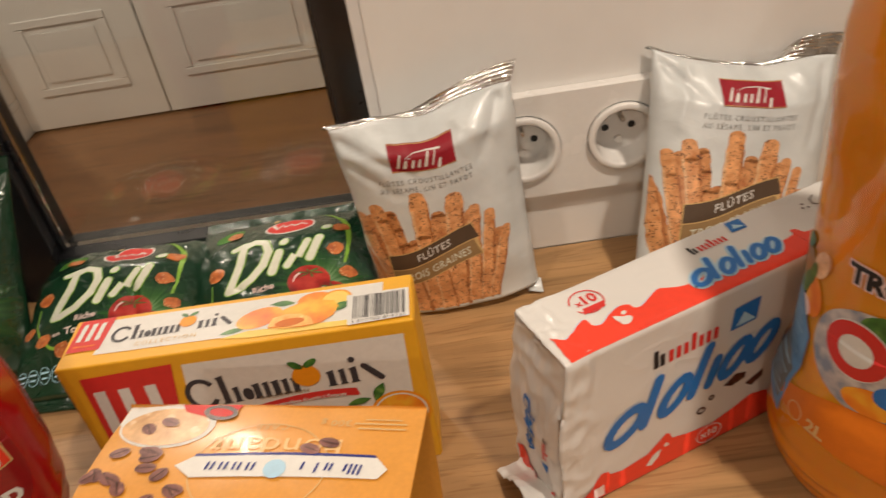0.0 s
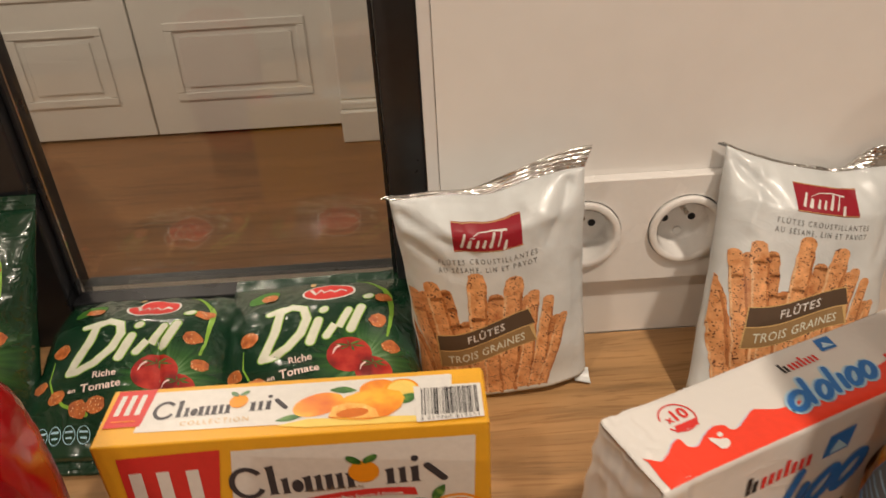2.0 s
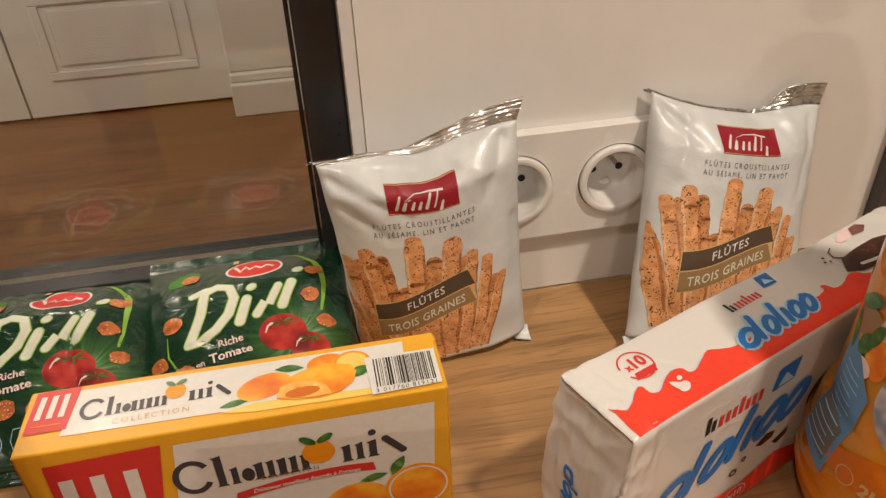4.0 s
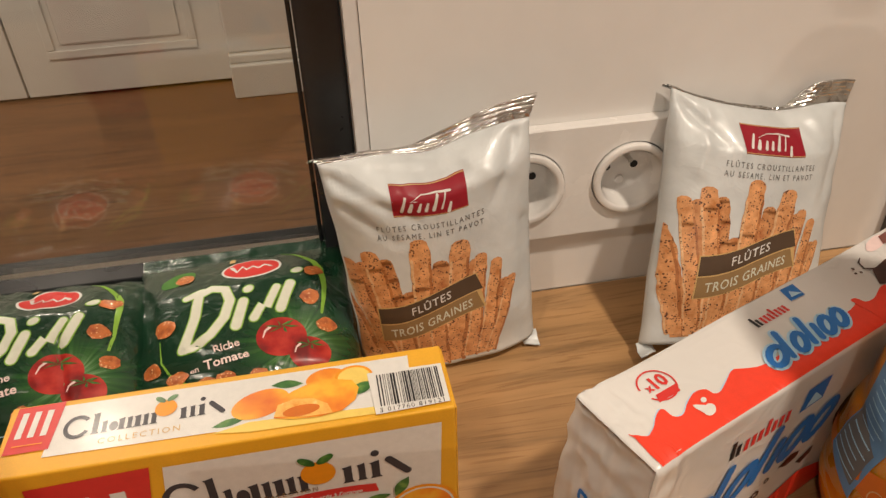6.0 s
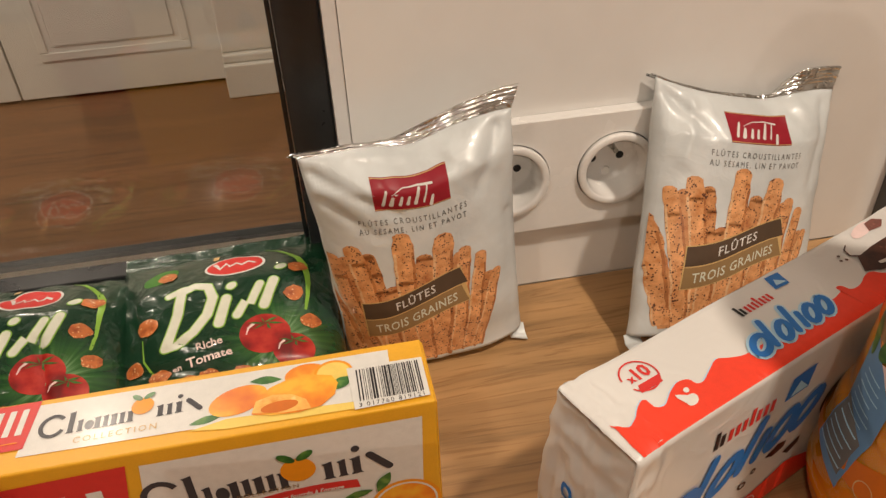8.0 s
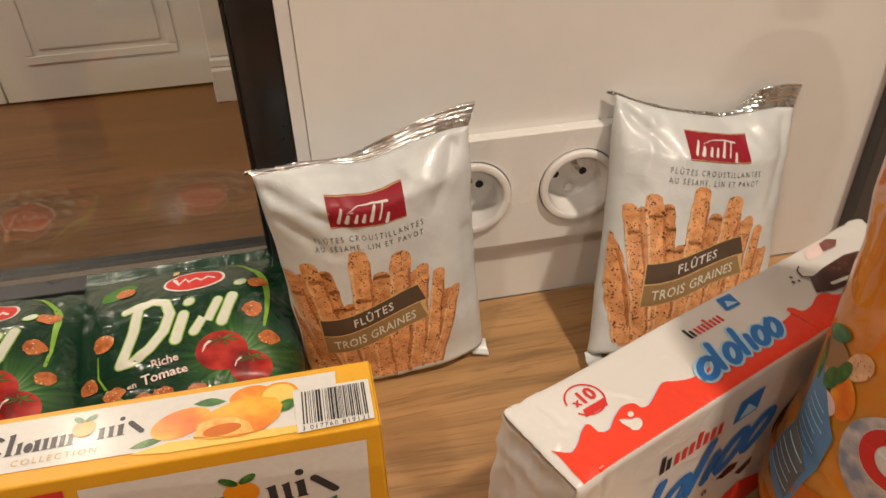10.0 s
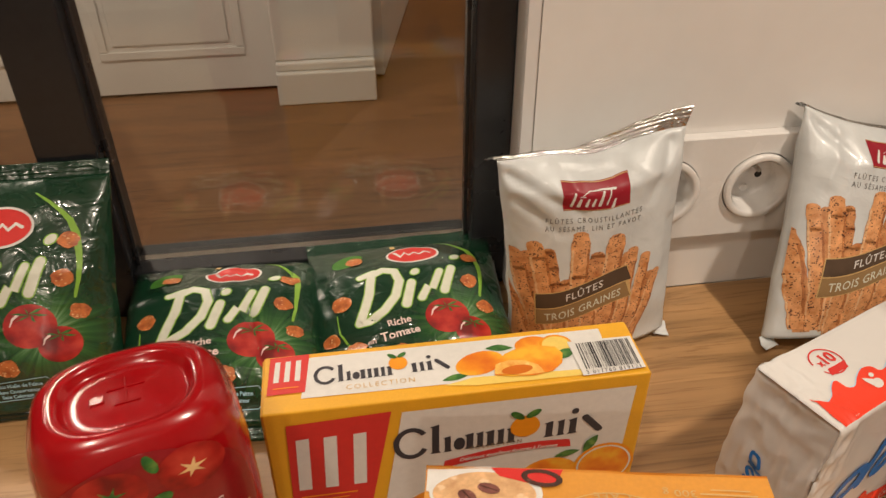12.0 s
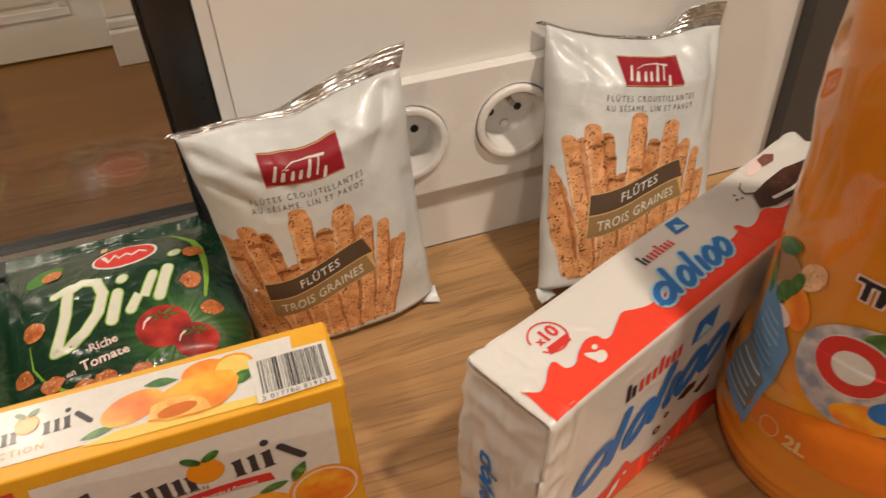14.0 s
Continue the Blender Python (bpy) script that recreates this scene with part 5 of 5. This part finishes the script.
    for off in (0, 0.0006):
        rows = []
        for j in range(9):
            rows.append([])
            for i in range(15):
                a, d = i / 14, j / 8
                p = Vector((0.004 - 0.021 * d, 0.004 + (D - 0.008) * a, 0.0075 + 0.018 * d * (0.6 + 0.4 * math.sin(a * 5)) - 0.006 * smooth01(d * 2) + off))
                p.z += 0.0012 * math.sin(a * 30) * d + 0.0006 * math.sin(d * 30)
                rows[-1].append(bm.verts.new(p))
        lay.append(rows)
        for j in range(8):
            for i in range(14):
                bm.faces.new((rows[j][i], rows[j][i + 1], rows[j + 1][i + 1], rows[j + 1][i]))
    part("end_seal", bm, fm, t, "crimped white end seal", smooth=True)
    return t


cake_pack()


# ---- carton sleeve with two dessert pots ----
def dessert_pack():
    L, D, H = 0.1280, 0.0590, 0.132
    t = thing("dessert_pack", pose(-0.2800, 0.2945, COUNTER, 0, 0, -11.1), "orange card sleeve round two coffee dessert pots", "dessert pack")
    card = dyed("orange_card", (0.66, 0.29, 0.04), 0.36, 0.06, 60, coat=0.2, bumps=0.06, bscale=180)
    dark = dyed("pot_plastic", (0.10, 0.05, 0.035), 0.3, 0.1, 40, coat=0.3)
    paper = dyed("pot_lid_rim", (0.66, 0.60, 0.52), 0.35, 0.05, 60)
    for cx in (L * 0.27, L * 0.73):
        bm = bmesh.new()
        n = 40
        prof = [(0.001, 0.0), (0.0195, 0.0), (0.0215, 0.004), (0.0250, 0.118), (0.0280, 0.119), (0.0280, 0.1225), (0.001, 0.1225)]
        rows = [[bm.verts.new((cx + r * math.cos(2 * math.pi * i / n), D / 2 + r * math.sin(2 * math.pi * i / n), z)) for i in range(n)] for r, z in prof]
        for a, b in zip(rows, rows[1:]):
            for i in range(n):
                bm.faces.new((a[i], a[(i + 1) % n], b[(i + 1) % n], b[i]))
        pot = part("pot", bm, dark, t, "brown plastic dessert pot", smooth=False)
        bm = bmesh.new()
        bmesh.ops.create_cone(bm, cap_ends=True, segments=40, radius1=0.0286, radius2=0.0284, depth=0.0012, matrix=pose(cx, D / 2, 0.1235))
        part("lid", bm, paper, pot)
    # sleeve: top sheet with a gently domed middle, two long sides cut away round the pots
    def roof(u, v):
        k = 0.0016 * math.sin(math.pi * u / L) * math.sin(math.pi * v / D) + 0.0007 * noise.noise(Vector((u * 30, v * 30, 4)))
        cr = 0.0015 * smooth01((0.02 - u) / 0.02) * math.sin(v * 70)
        return Vector((u, v, H - 0.0012 + k + cr))
    bm = bmesh.new()
    nu, nv = 40, 24
    for off in (0.0, -0.0006):
        g = [[bm.verts.new(roof(L * i / nu, D * j / nv) + Vector((0, 0, off))) for i in range(nu + 1)] for j in range(nv + 1)]
        for j in range(nv):
            for i in range(nu):
                bm.faces.new((g[j][i], g[j][i + 1], g[j + 1][i + 1], g[j + 1][i]))
    body = part("sleeve", bm, card, t, smooth=True)
    for y, sg in ((0.0, 1), (D, -1)):
        bm = bmesh.new()
        lay = []
        for off in (0, 0.0006):
            g = []
            for j in range(9):
                g.append([])
                for i in range(41):
                    u = L * i / 40
                    drop = 0.060 + 0.010 * math.cos(4 * math.pi * i / 40)
                    g[-1].append(bm.verts.new((u, y + sg * (0.0004 + 0.0085 * (j / 8) ** 1.4 + off), H - 0.0008 - drop * j / 8)))
            lay.append(g)
            for j in range(8):
                for i in range(40):
                    bm.faces.new((g[j][i], g[j][i + 1], g[j + 1][i + 1], g[j + 1][i]))
        side = part("side_panel", bm, card, t, smooth=True)
        if y == 0.0:
            sf = lambda a, b, l: Vector((a, 0.0004 + 0.0085 * max(0, (0.1332 - b) / 0.060) ** 1.4 - l - 0.0004, b))
            stamp("barcode_panel", Ink().box(0.0460, 0.0840, 0.0760, 0.1210), sf, P_WHITE, side, 0.0006, 0.004)
            rng = random.Random(8)
            k, x = Ink(), 0.0480
            while x < 0.074:
                wd = rng.choice((0.0003, 0.0006, 0.0010))
                k.box(x, 0.0870, x + wd, 0.1190)
                x += wd + rng.choice((0.0004, 0.0008))
            stamp("barcode", k, sf, P_BLACK, side, 0.0009, 0.004)
    up = normal_surf(roof)
    # the print reads from the far side: turn it half round
    def put(name, ink, mat, lift, label=""):
        ink.bend(lambda a, b: (L - a * L / 0.1225, D - b * D / 0.0735))
        return stamp(name, ink, up, mat, body, lift, 0.004, label)
    e = 0.0003
    put("cup_picture", Ink().ell(0.1010, 0.0150, 0.0200, 0.0150, 0, 30).box(0.1010, 0.0005, 0.1220, 0.0150), P_WHITE, e)
    put("cup_picture", Ink().ell(0.1015, 0.0160, 0.0182, 0.0125, 0, 30), P_COFFEE, e * 1.8, "cup of foamy coffee")
    put("cup_picture", Ink().poly([(0.0730, 0.0010), (0.0990, 0.0010), (0.0960, 0.0060), (0.0860, 0.0095), (0.0760, 0.0090)]), P_RED, e * 2.2)
    put("cup_picture", Ink().ring(0.0810, 0.0065, 0.0075, 0.0050, 0.0022, -15, 20), P_COCOA, e * 2.8)
    rng = random.Random(3)
    beans = [(0.1000, 0.0135), (0.1075, 0.0180), (0.0395, 0.0290), (0.0330, 0.0250)]
    while len(beans) < 30:
        beans.append((rng.uniform(0.066, 0.120), rng.uniform(0.030, 0.070)))
    for u, v in beans:
        if (v > 0.05 and u < 0.08) or (0.045 < u < 0.093 and v < 0.050):
            continue
        r = rng.uniform(0, 180)
        bean = put("bean_picture", Ink().ell(u, v, 0.0042, 0.0029, r, 14), P_BEAN, e * 2.4 + rng.uniform(0, 0.0002))
        put("bean_line", Ink().stroke([(u - 0.0032 * math.cos(radians(r)), v - 0.0032 * math.sin(radians(r))), (u + 0.0032 * math.cos(radians(r)), v + 0.0032 * math.sin(radians(r)))], 0.0006), P_COCOA, e * 3.4)
    put("circle_line", Ink().ring(0.0570, 0.0400, 0.0260, 0.0265, 0.0005, 0, 40), P_GOLD, e * 1.2)
    put("lettering", Ink().text("Fondant", 0.0530, 0.0225, 0.0160, wide=0.98), P_PEACH, e * 1.3, "pale lettering")
    put("lettering", Ink().text("CAFÉ", 0.0570, 0.0140, 0.0050, space=1.2).text("300 g", 0.0330, 0.0105, 0.0055), P_GOLD, e * 1.8)
    for a, b, c, d in ((0.006, 0.0150, 0.024, 0.0158), (0.006, 0.0120, 0.026, 0.0128), (0.008, 0.0095, 0.022, 0.0101), (0.010, 0.0640, 0.026, 0.0648), (0.012, 0.0610, 0.022, 0.0618)):
        put("fine_print", Ink().box(a, b, c, d), P_GOLD, e * 1.8)
    put("banner", Ink().poly([(0.0125, 0.0440), (0.0095, 0.0385), (0.0140, 0.0325), (0.0480, 0.0330), (0.0830, 0.0345), (0.0890, 0.0400), (0.0815, 0.0465), (0.0480, 0.0450)]), P_WHITE, e * 2.2, "white ribbon banner")
    put("banner_edge", Ink().poly([(0.0140, 0.0325), (0.0480, 0.0330), (0.0830, 0.0345), (0.0825, 0.0330), (0.0480, 0.0314), (0.0150, 0.0310)]), P_NAVY, e * 2.4)
    k = Ink()
    for i, (hh, n) in enumerate(((0.0050, 3), (0.0036, 1), (0.0036, 2), (0.0050, 1), (0.0036, 1))):
        for q in range(n):
            k.stroke([(0.0190 + i * 0.0052 + q * 0.0017, 0.0372), (0.0196 + i * 0.0052 + q * 0.0017, 0.0372 + hh)], 0.0009)
    for i in range(4):
        k.stroke([(0.0580 + i * 0.0052, 0.0382), (0.0586 + i * 0.0052, 0.0420)], 0.0009).stroke([(0.0602 + i * 0.0052, 0.0382), (0.0606 + i * 0.0052, 0.0420)], 0.0009)
    put("logo", k, P_NAVY, e * 3, "dark blue script mark")
    put("logo", Ink().ell(0.0500, 0.0410, 0.0042, 0.0052, 0, 18), P_PALEBLUE, e * 3)
    return t


dessert_pack()


# ---- ketchup bottle standing on its cap ----
def ketchup_bottle():
    t = thing("ketchup_bottle", pose(-0.3735, 0.3705, COUNTER, 0, 0, 15.0), "red squeezy ketchup bottle standing upside down on its cap", "ketchup bottle")
    red = dyed("red_plastic", (0.36, 0.003, 0.006), 0.20, 0.06, 30, coat=0.3, bumps=0.015, bscale=60)
    lab = dyed("label_red", (0.26, 0.006, 0.010), 0.3, 0.08, 60, coat=0.4)
    capm = dyed("green_cap", (0.018, 0.060, 0.030), 0.35, 0.08, 40)
    W, D = 0.0385, 0.0300
    prof = [(0.030, 0.66), (0.036, 0.74), (0.046, 0.84), (0.062, 0.93), (0.085, 0.985), (0.110, 1.0), (0.135, 0.985), (0.150, 0.955), (0.158, 0.915), (0.1645, 0.85), (0.1685, 0.765), (0.1700, 0.68)]

    def sq(a, e=3.0):
        c, s = math.cos(a), math.sin(a)
        k = (abs(c) ** e + abs(s) ** e) ** (-1 / e)
        return c * k, s * k

    def scale_at(z):
        for (z0, s0), (z1, s1) in zip(prof, prof[1:]):
            if z <= z1:
                return s0 + (s1 - s0) * smooth01((z - z0) / (z1 - z0)) if z > z0 else s0
        return prof[-1][1]
    bm = bmesh.new()
    n = 64
    zs = [0.030 + 0.1385 * i / 46 for i in range(47)] + [0.1695, 0.1700]
    rows = [[bm.verts.new((W * scale_at(z) * sq(2 * math.pi * i / n)[0], D * scale_at(z) * sq(2 * math.pi * i / n)[1], z)) for i in range(n)] for z in zs]
    for s, z in ((0.62, 0.1698), (0.58, 0.1685), (0.560, 0.1662), (0.52, 0.1655), (0.42, 0.1656), (0.30, 0.1663), (0.16, 0.1668), (0.02, 0.1669)):
        rows.append([bm.verts.new((W * s * sq(2 * math.pi * i / n, 2.6)[0], D * s * sq(2 * math.pi * i / n, 2.6)[1], z)) for i in range(n)])
    for a, b in zip(rows, rows[1:]):
        for i in range(n):
            bm.faces.new((a[i], a[(i + 1) % n], b[(i + 1) % n], b[i]))
    bm.faces.new(rows[-1])
    body = part("bottle", bm, red, t, smooth=True)
    for a, b, c, d in ((-0.006, 0.004, 0.006, 0.004), (0.0, -0.004, 0.0, 0.009), (-0.004, -0.004, 0.004, -0.004), (-0.012, -0.001, -0.008, 0.002)):
        part("moulded_mark", box_bm(a - 0.0004, c + 0.0004, min(b, d) - 0.0004, max(b, d) + 0.0004, 0.1655, 0.1674, 0.0002), red, body)
    bm = bmesh.new()
    rows = []
    for s, z in ((0.70, 0.0), (0.73, 0.002), (0.72, 0.022), (0.68, 0.0285), (0.60, 0.030)):
        rows.append([bm.verts.new((W * s * sq(2 * math.pi * i / n)[0], D * s * 1.1 * sq(2 * math.pi * i / n)[1], z)) for i in range(n)])
    for a, b in zip(rows, rows[1:]):
        for i in range(n):
            bm.faces.new((a[i], a[(i + 1) % n], b[(i + 1) % n], b[i]))
    bm.faces.new(rows[0][::-1])
    part("cap", bm, capm, t, "dark green screw cap", smooth=True)

    def face(u, v):
        a = -math.pi / 2 + u / 0.036
        s = scale_at(v)
        x, y = sq(a)
        return Vector((W * s * x, D * s * y, v))
    sf = normal_surf(face)

    def put(name, ink, mat, lift, label=""):
        ink.bend(lambda a, b: (a, b + 0.019))
        return stamp(name, ink, sf, mat, body, lift, 0.003, label)
    put("label", Ink().poly([(0.036 * math.cos(a) * (1.0 if math.sin(a) < 0 else 0.96), 0.095 + 0.049 * (abs(math.sin(a)) ** 0.6) * (1 if math.sin(a) > 0 else -1)) for a in [2 * math.pi * i / 40 for i in range(40)]]), lab, 0.0003, "dark red label")
    for u, v, r in ((-0.0110, 0.1305, 0.0115), (0.0150, 0.1325, 0.0110)):
        put("tomato_picture", Ink().ell(u, v, r, r * 0.85, 0, 26), P_TOMATO, 0.0005, "red tomatoes")
        k = Ink()
        for i in range(6):
            a = radians(i * 60 + 12)
            k.poly([(u + 0.001 * math.cos(a + 1.6), v + 0.001 * math.sin(a + 1.6)), (u + r * 0.45 * math.cos(a), v + r * 0.38 * math.sin(a)), (u - 0.001 * math.cos(a + 1.6), v - 0.001 * math.sin(a + 1.6))])
        put("tomato_stalk", k, P_LEAF if u < 0 else P_PEACH, 0.0007)
    put("leaf_picture", Ink().ell(0.0030, 0.1390, 0.0022, 0.0040, 20, 14), P_LEAF, 0.0006)
    put("leaf_picture", Ink().ell(0.0030, 0.1230, 0.0044, 0.0026, 25, 14), P_LEAF, 0.0006)
    put("lettering", Ink().text("TOMATES MÛRIES", 0.002, 0.1085, 0.0048, rot=3, bold=0.0002).text("AU SOLEIL", 0.003, 0.1030, 0.0044, rot=3, bold=0.0002), P_PINK, 0.0006)
    put("plaque_edge", Ink().poly([(-0.031, 0.0795), (0.031, 0.0835), (0.030, 0.1010), (-0.032, 0.0965)]), P_GOLD, 0.0005)
    put("plaque", Ink().poly([(-0.030, 0.0805), (0.030, 0.0845), (0.029, 0.1000), (-0.031, 0.0955)]), P_SCARLET, 0.0007, "scarlet brand plaque")
    k = Ink()
    for i in range(5):
        u = -0.024 + i * 0.0110
        k.stroke([(u, 0.0835 + 0.0007 * i), (u + 0.001, 0.0935 + 0.0007 * i)], 0.0026).stroke([(u + 0.005, 0.0835 + 0.0007 * i), (u + 0.006, 0.0935 + 0.0007 * i)], 0.0026)
    put("mark", k, P_CREAM, 0.0009)
    put("lettering", Ink().text("Ketchup", 0.0, 0.0610, 0.0165, rot=4, bold=0.0004), P_WHITE, 0.0006, "white lettering")
    put("lettering", Ink().text("SANS CONSERVATEUR", 0.0, 0.0530, 0.0034, rot=4, space=1.15), P_PINK, 0.0006)
    put("fine_print", Ink().box(-0.031, 0.1010, -0.026, 0.1020).box(-0.031, 0.0985, -0.0255, 0.0995), P_PINK, 0.0006)
    return t


ketchup_bottle()


# ---- juice bottle ----
def juice_bottle():
    t = thing("juice_bottle", pose(0.0805, 0.3680, COUNTER), "large clear plastic bottle of orange fruit drink", "drink bottle")
    m, nt, b = shader("orange_drink")
    c = coords(nt, "Object")
    n1 = node(nt, "ShaderNodeTexNoise", {"Vector": c, "Scale": 14.0, "Detail": 3.0})
    nt.links.new(ramp(nt, n1.outputs[0], [(0.3, (0.74, 0.29, 0.018)), (0.7, (0.82, 0.36, 0.030))]), b.inputs["Base Color"])
    b.inputs["Roughness"].default_value = 0.25
    b.inputs["Subsurface Weight"].default_value = 0.6
    b.inputs["Subsurface Radius"].default_value = (0.03, 0.012, 0.002)
    b.inputs["Subsurface Scale"].default_value = 0.6
    pet = clear_pane("clear_plastic", 1.45, (0.985, 0.975, 0.95), 0.03)
    cap_m = dyed("blue_cap", (0.02, 0.09, 0.35), 0.35, 0.05, 60)
    prof = [(0.0, 0.034), (0.003, 0.043), (0.012, 0.0505), (0.030, 0.0566), (0.055, 0.0568), (0.072, 0.0540), (0.080, 0.0506), (0.100, 0.0497), (0.150, 0.0494), (0.175, 0.0497), (0.190, 0.0508), (0.215, 0.0512), (0.235, 0.0506), (0.250, 0.0480), (0.268, 0.0420), (0.285, 0.0335), (0.300, 0.0230), (0.310, 0.0160), (0.318, 0.0140), (0.330, 0.0138)]

    def rad(z):
        for (z0, r0), (z1, r1) in zip(prof, prof[1:]):
            if z <= z1:
                q = (z - z0) / (z1 - z0)
                return r0 + (r1 - r0) * q
        return prof[-1][1]

    def surf(u, z, grow=0.0):
        a = u / 0.05
        wob = 0.0009 * noise.noise(Vector((math.sin(a) * 1.6, math.cos(a) * 1.6, z * 26))) * smooth01(z / 0.03)
        flute = 0.0007 * math.sin(a * 9 + z * 55) * smooth01((z - 0.17) / 0.03) * smooth01((0.262 - z) / 0.03)
        rib = 0.0007 * math.sin(z * 620) * smooth01((0.05 - z) / 0.02) * smooth01((z - 0.01) / 0.01)
        r = rad(z) * 1.052 + wob + flute + rib + grow
        return Vector((r * math.sin(a), -r * math.cos(a), z))

    def skin(grow, z0, z1, nz, mat, name, close_top=False):
        bm = bmesh.new()
        n = 72
        rows = [[bm.verts.new(surf(0.05 * 2 * math.pi * i / n, z0 + (z1 - z0) * j / nz, grow)) for i in range(n)] for j in range(nz + 1)]
        for a, c2 in zip(rows, rows[1:]):
            for i in range(n):
                bm.faces.new((a[i], a[(i + 1) % n], c2[(i + 1) % n], c2[i]))
        bm.faces.new(rows[0][::-1])
        if close_top:
            bm.faces.new(rows[-1])
        return part(name, bm, mat, t, smooth=True)
    skin(-0.0003, 0.0006, 0.292, 120, m, "drink", True)
    sh = skin(0.0, 0.0, 0.330, 130, pet, "bottle")
    sh.visible_shadow = False
    bm = bmesh.new()
    bmesh.ops.create_cone(bm, cap_ends=True, segments=40, radius1=0.0152, radius2=0.0148, depth=0.018, matrix=pose(0, 0, 0.329))
    part("cap", bm, cap_m, t)

    def sf(a, b2, l):
        return surf(a, b2, l)

    def put(name, ink, mat, lift, label=""):
        ink.bend(lambda p, q: (p + 0.020, q))
        return stamp(name, ink, sf, mat, t, lift, 0.0035, label)
    # u runs round the bottle; the mark faces u = -0.074
    band = Ink()
    for i in range(44):
        a, b2 = -0.157 + 0.157 * i / 44, -0.157 + 0.157 * (i + 1) / 44
        f = lambda u: 0.0530 + 0.005 * math.sin((u + 0.13) * 42)
        g = lambda u: 0.0700 + 0.012 * math.sin((u + 0.10) * 38)
        band.poly([(a, f(a)), (b2, f(b2)), (b2, g(b2)), (a, g(a))])
    put("label_band", band, P_DEEP, 0.0004, "orange band of the clear label")
    put("label_panel", Ink().poly([(-0.1240, 0.0560), (-0.1010, 0.0490), (-0.0985, 0.0800), (-0.0975, 0.1000), (-0.1080, 0.1120), (-0.1250, 0.1240)]), P_MIDBLUE, 0.0006, "blue information panel")
    put("label_panel", Ink().poly([(-0.1230, 0.0600), (-0.1025, 0.0560), (-0.1015, 0.0760), (-0.1235, 0.0850)]), P_GREY, 0.0008)
    for i in range(12):
        put("fine_print", Ink().box(-0.1225 + 0.0004 * i, 0.0590 + i * 0.0042, -0.1030 - 0.0016 * (i % 3), 0.0597 + i * 0.0042), P_PALEBLUE, 0.0010)
    for u, v, a, b, rot, mt in ((-0.1150, 0.1290, 0.0120, 0.0080, 40, P_TAN), (-0.1020, 0.1200, 0.0070, 0.0105, 10, P_MANGO), (-0.1080, 0.1100, 0.0060, 0.0050, 20, P_PINK), (-0.1190, 0.1160, 0.0050, 0.0060, 0, P_MANGO), (-0.1000, 0.1380, 0.0050, 0.0090, -30, P_CRUST)):
        put("fruit_picture", Ink().ell(u, v, a, b, rot, 22), mt, 0.0005, "printed fruit")
    for u, v, a, b, rot in ((-0.1180, 0.1390, 0.0110, 0.0036, 35), (-0.1060, 0.1290, 0.0030, 0.0080, -20), (-0.1230, 0.1210, 0.0030, 0.0110, 10), (-0.1110, 0.1210, 0.0080, 0.0040, 60)):
        put("leaf_picture", Ink().ell(u, v, a, b, rot, 16), P_LEAF, 0.0007)
    put("label_disc", Ink().ell(-0.0660, 0.1065, 0.0290, 0.0270, 0, 36), P_MIST, 0.0005, "pale disc behind the mark")
    put("fruit_picture", Ink().ell(-0.0620, 0.0890, 0.0140, 0.0075, 8, 20), P_MANGO, 0.0007)
    put("leaf_picture", Ink().ell(-0.0640, 0.1290, 0.0110, 0.0060, 15, 18), P_LEAF, 0.0007)
    put("mark", Ink().ell(-0.0740, 0.1120, 0.0140, 0.0150, 0, 28), P_WHITE, 0.0008)
    put("mark", Ink().ring(-0.0740, 0.1120, 0.0138, 0.0142, 0.0062, 0, 28), P_RED, 0.0010, "red ring mark")
    put("mark", Ink().ring(-0.0480, 0.1100, 0.0095, 0.0100, 0.0052, 0, 24), P_RED, 0.0010)
    put("mark", Ink().ell(-0.0570, 0.0955, 0.0070, 0.0060, 20, 18), P_BLUE, 0.0009)
    put("lettering_edge", Ink().text("TROPICAL", -0.0835, 0.1440, 0.0125, bold=0.0014, align="LEFT", wide=0.95), P_PINK, 0.0006)
    put("lettering", Ink().text("TROPICAL", -0.0835, 0.1440, 0.0125, bold=0.0006, align="LEFT", wide=0.95), P_BLACK, 0.0007, "black lettering")
    put("lettering", Ink().text("2L", -0.0800, 0.0585, 0.0085, bold=0.0003), P_GOLD, 0.0008)
    put("fine_print", Ink().ring(-0.0910, 0.0615, 0.0042, 0.0048, 0.0005, 0, 16), P_GOLD, 0.0008)
    return t


juice_bottle()

# ---- ceiling spots and added fill lights ----
M_RIM = dyed("spot_rim", (0.7, 0.7, 0.7), 0.3, 0.05, 40, metal=1.0)
for x, y, w, beam in SPOTS_AND_FILL + HALL_AND_FILL:
    s = thing("ceiling_spot_and_fill", pose(x, y, 2.5), "small round recessed ceiling spot, lit; three of the six are added fill", "ceiling lamp", "ceiling spots")
    bm = bmesh.new()
    n = 32
    rows = [[bm.verts.new((r * math.cos(2 * math.pi * i / n), r * math.sin(2 * math.pi * i / n), z)) for i in range(n)] for r, z in ((0.070, -0.001), (0.068, -0.005), (0.062, -0.006), (0.060, -0.002))]
    for a, b in zip(rows, rows[1:]):
        for i in range(n):
            bm.faces.new((a[i], a[(i + 1) % n], b[(i + 1) % n], b[i]))
    part("rim", bm, M_RIM, s, smooth=True)
    overhead_light(x, y, 2.494, w, beam, 0.115)
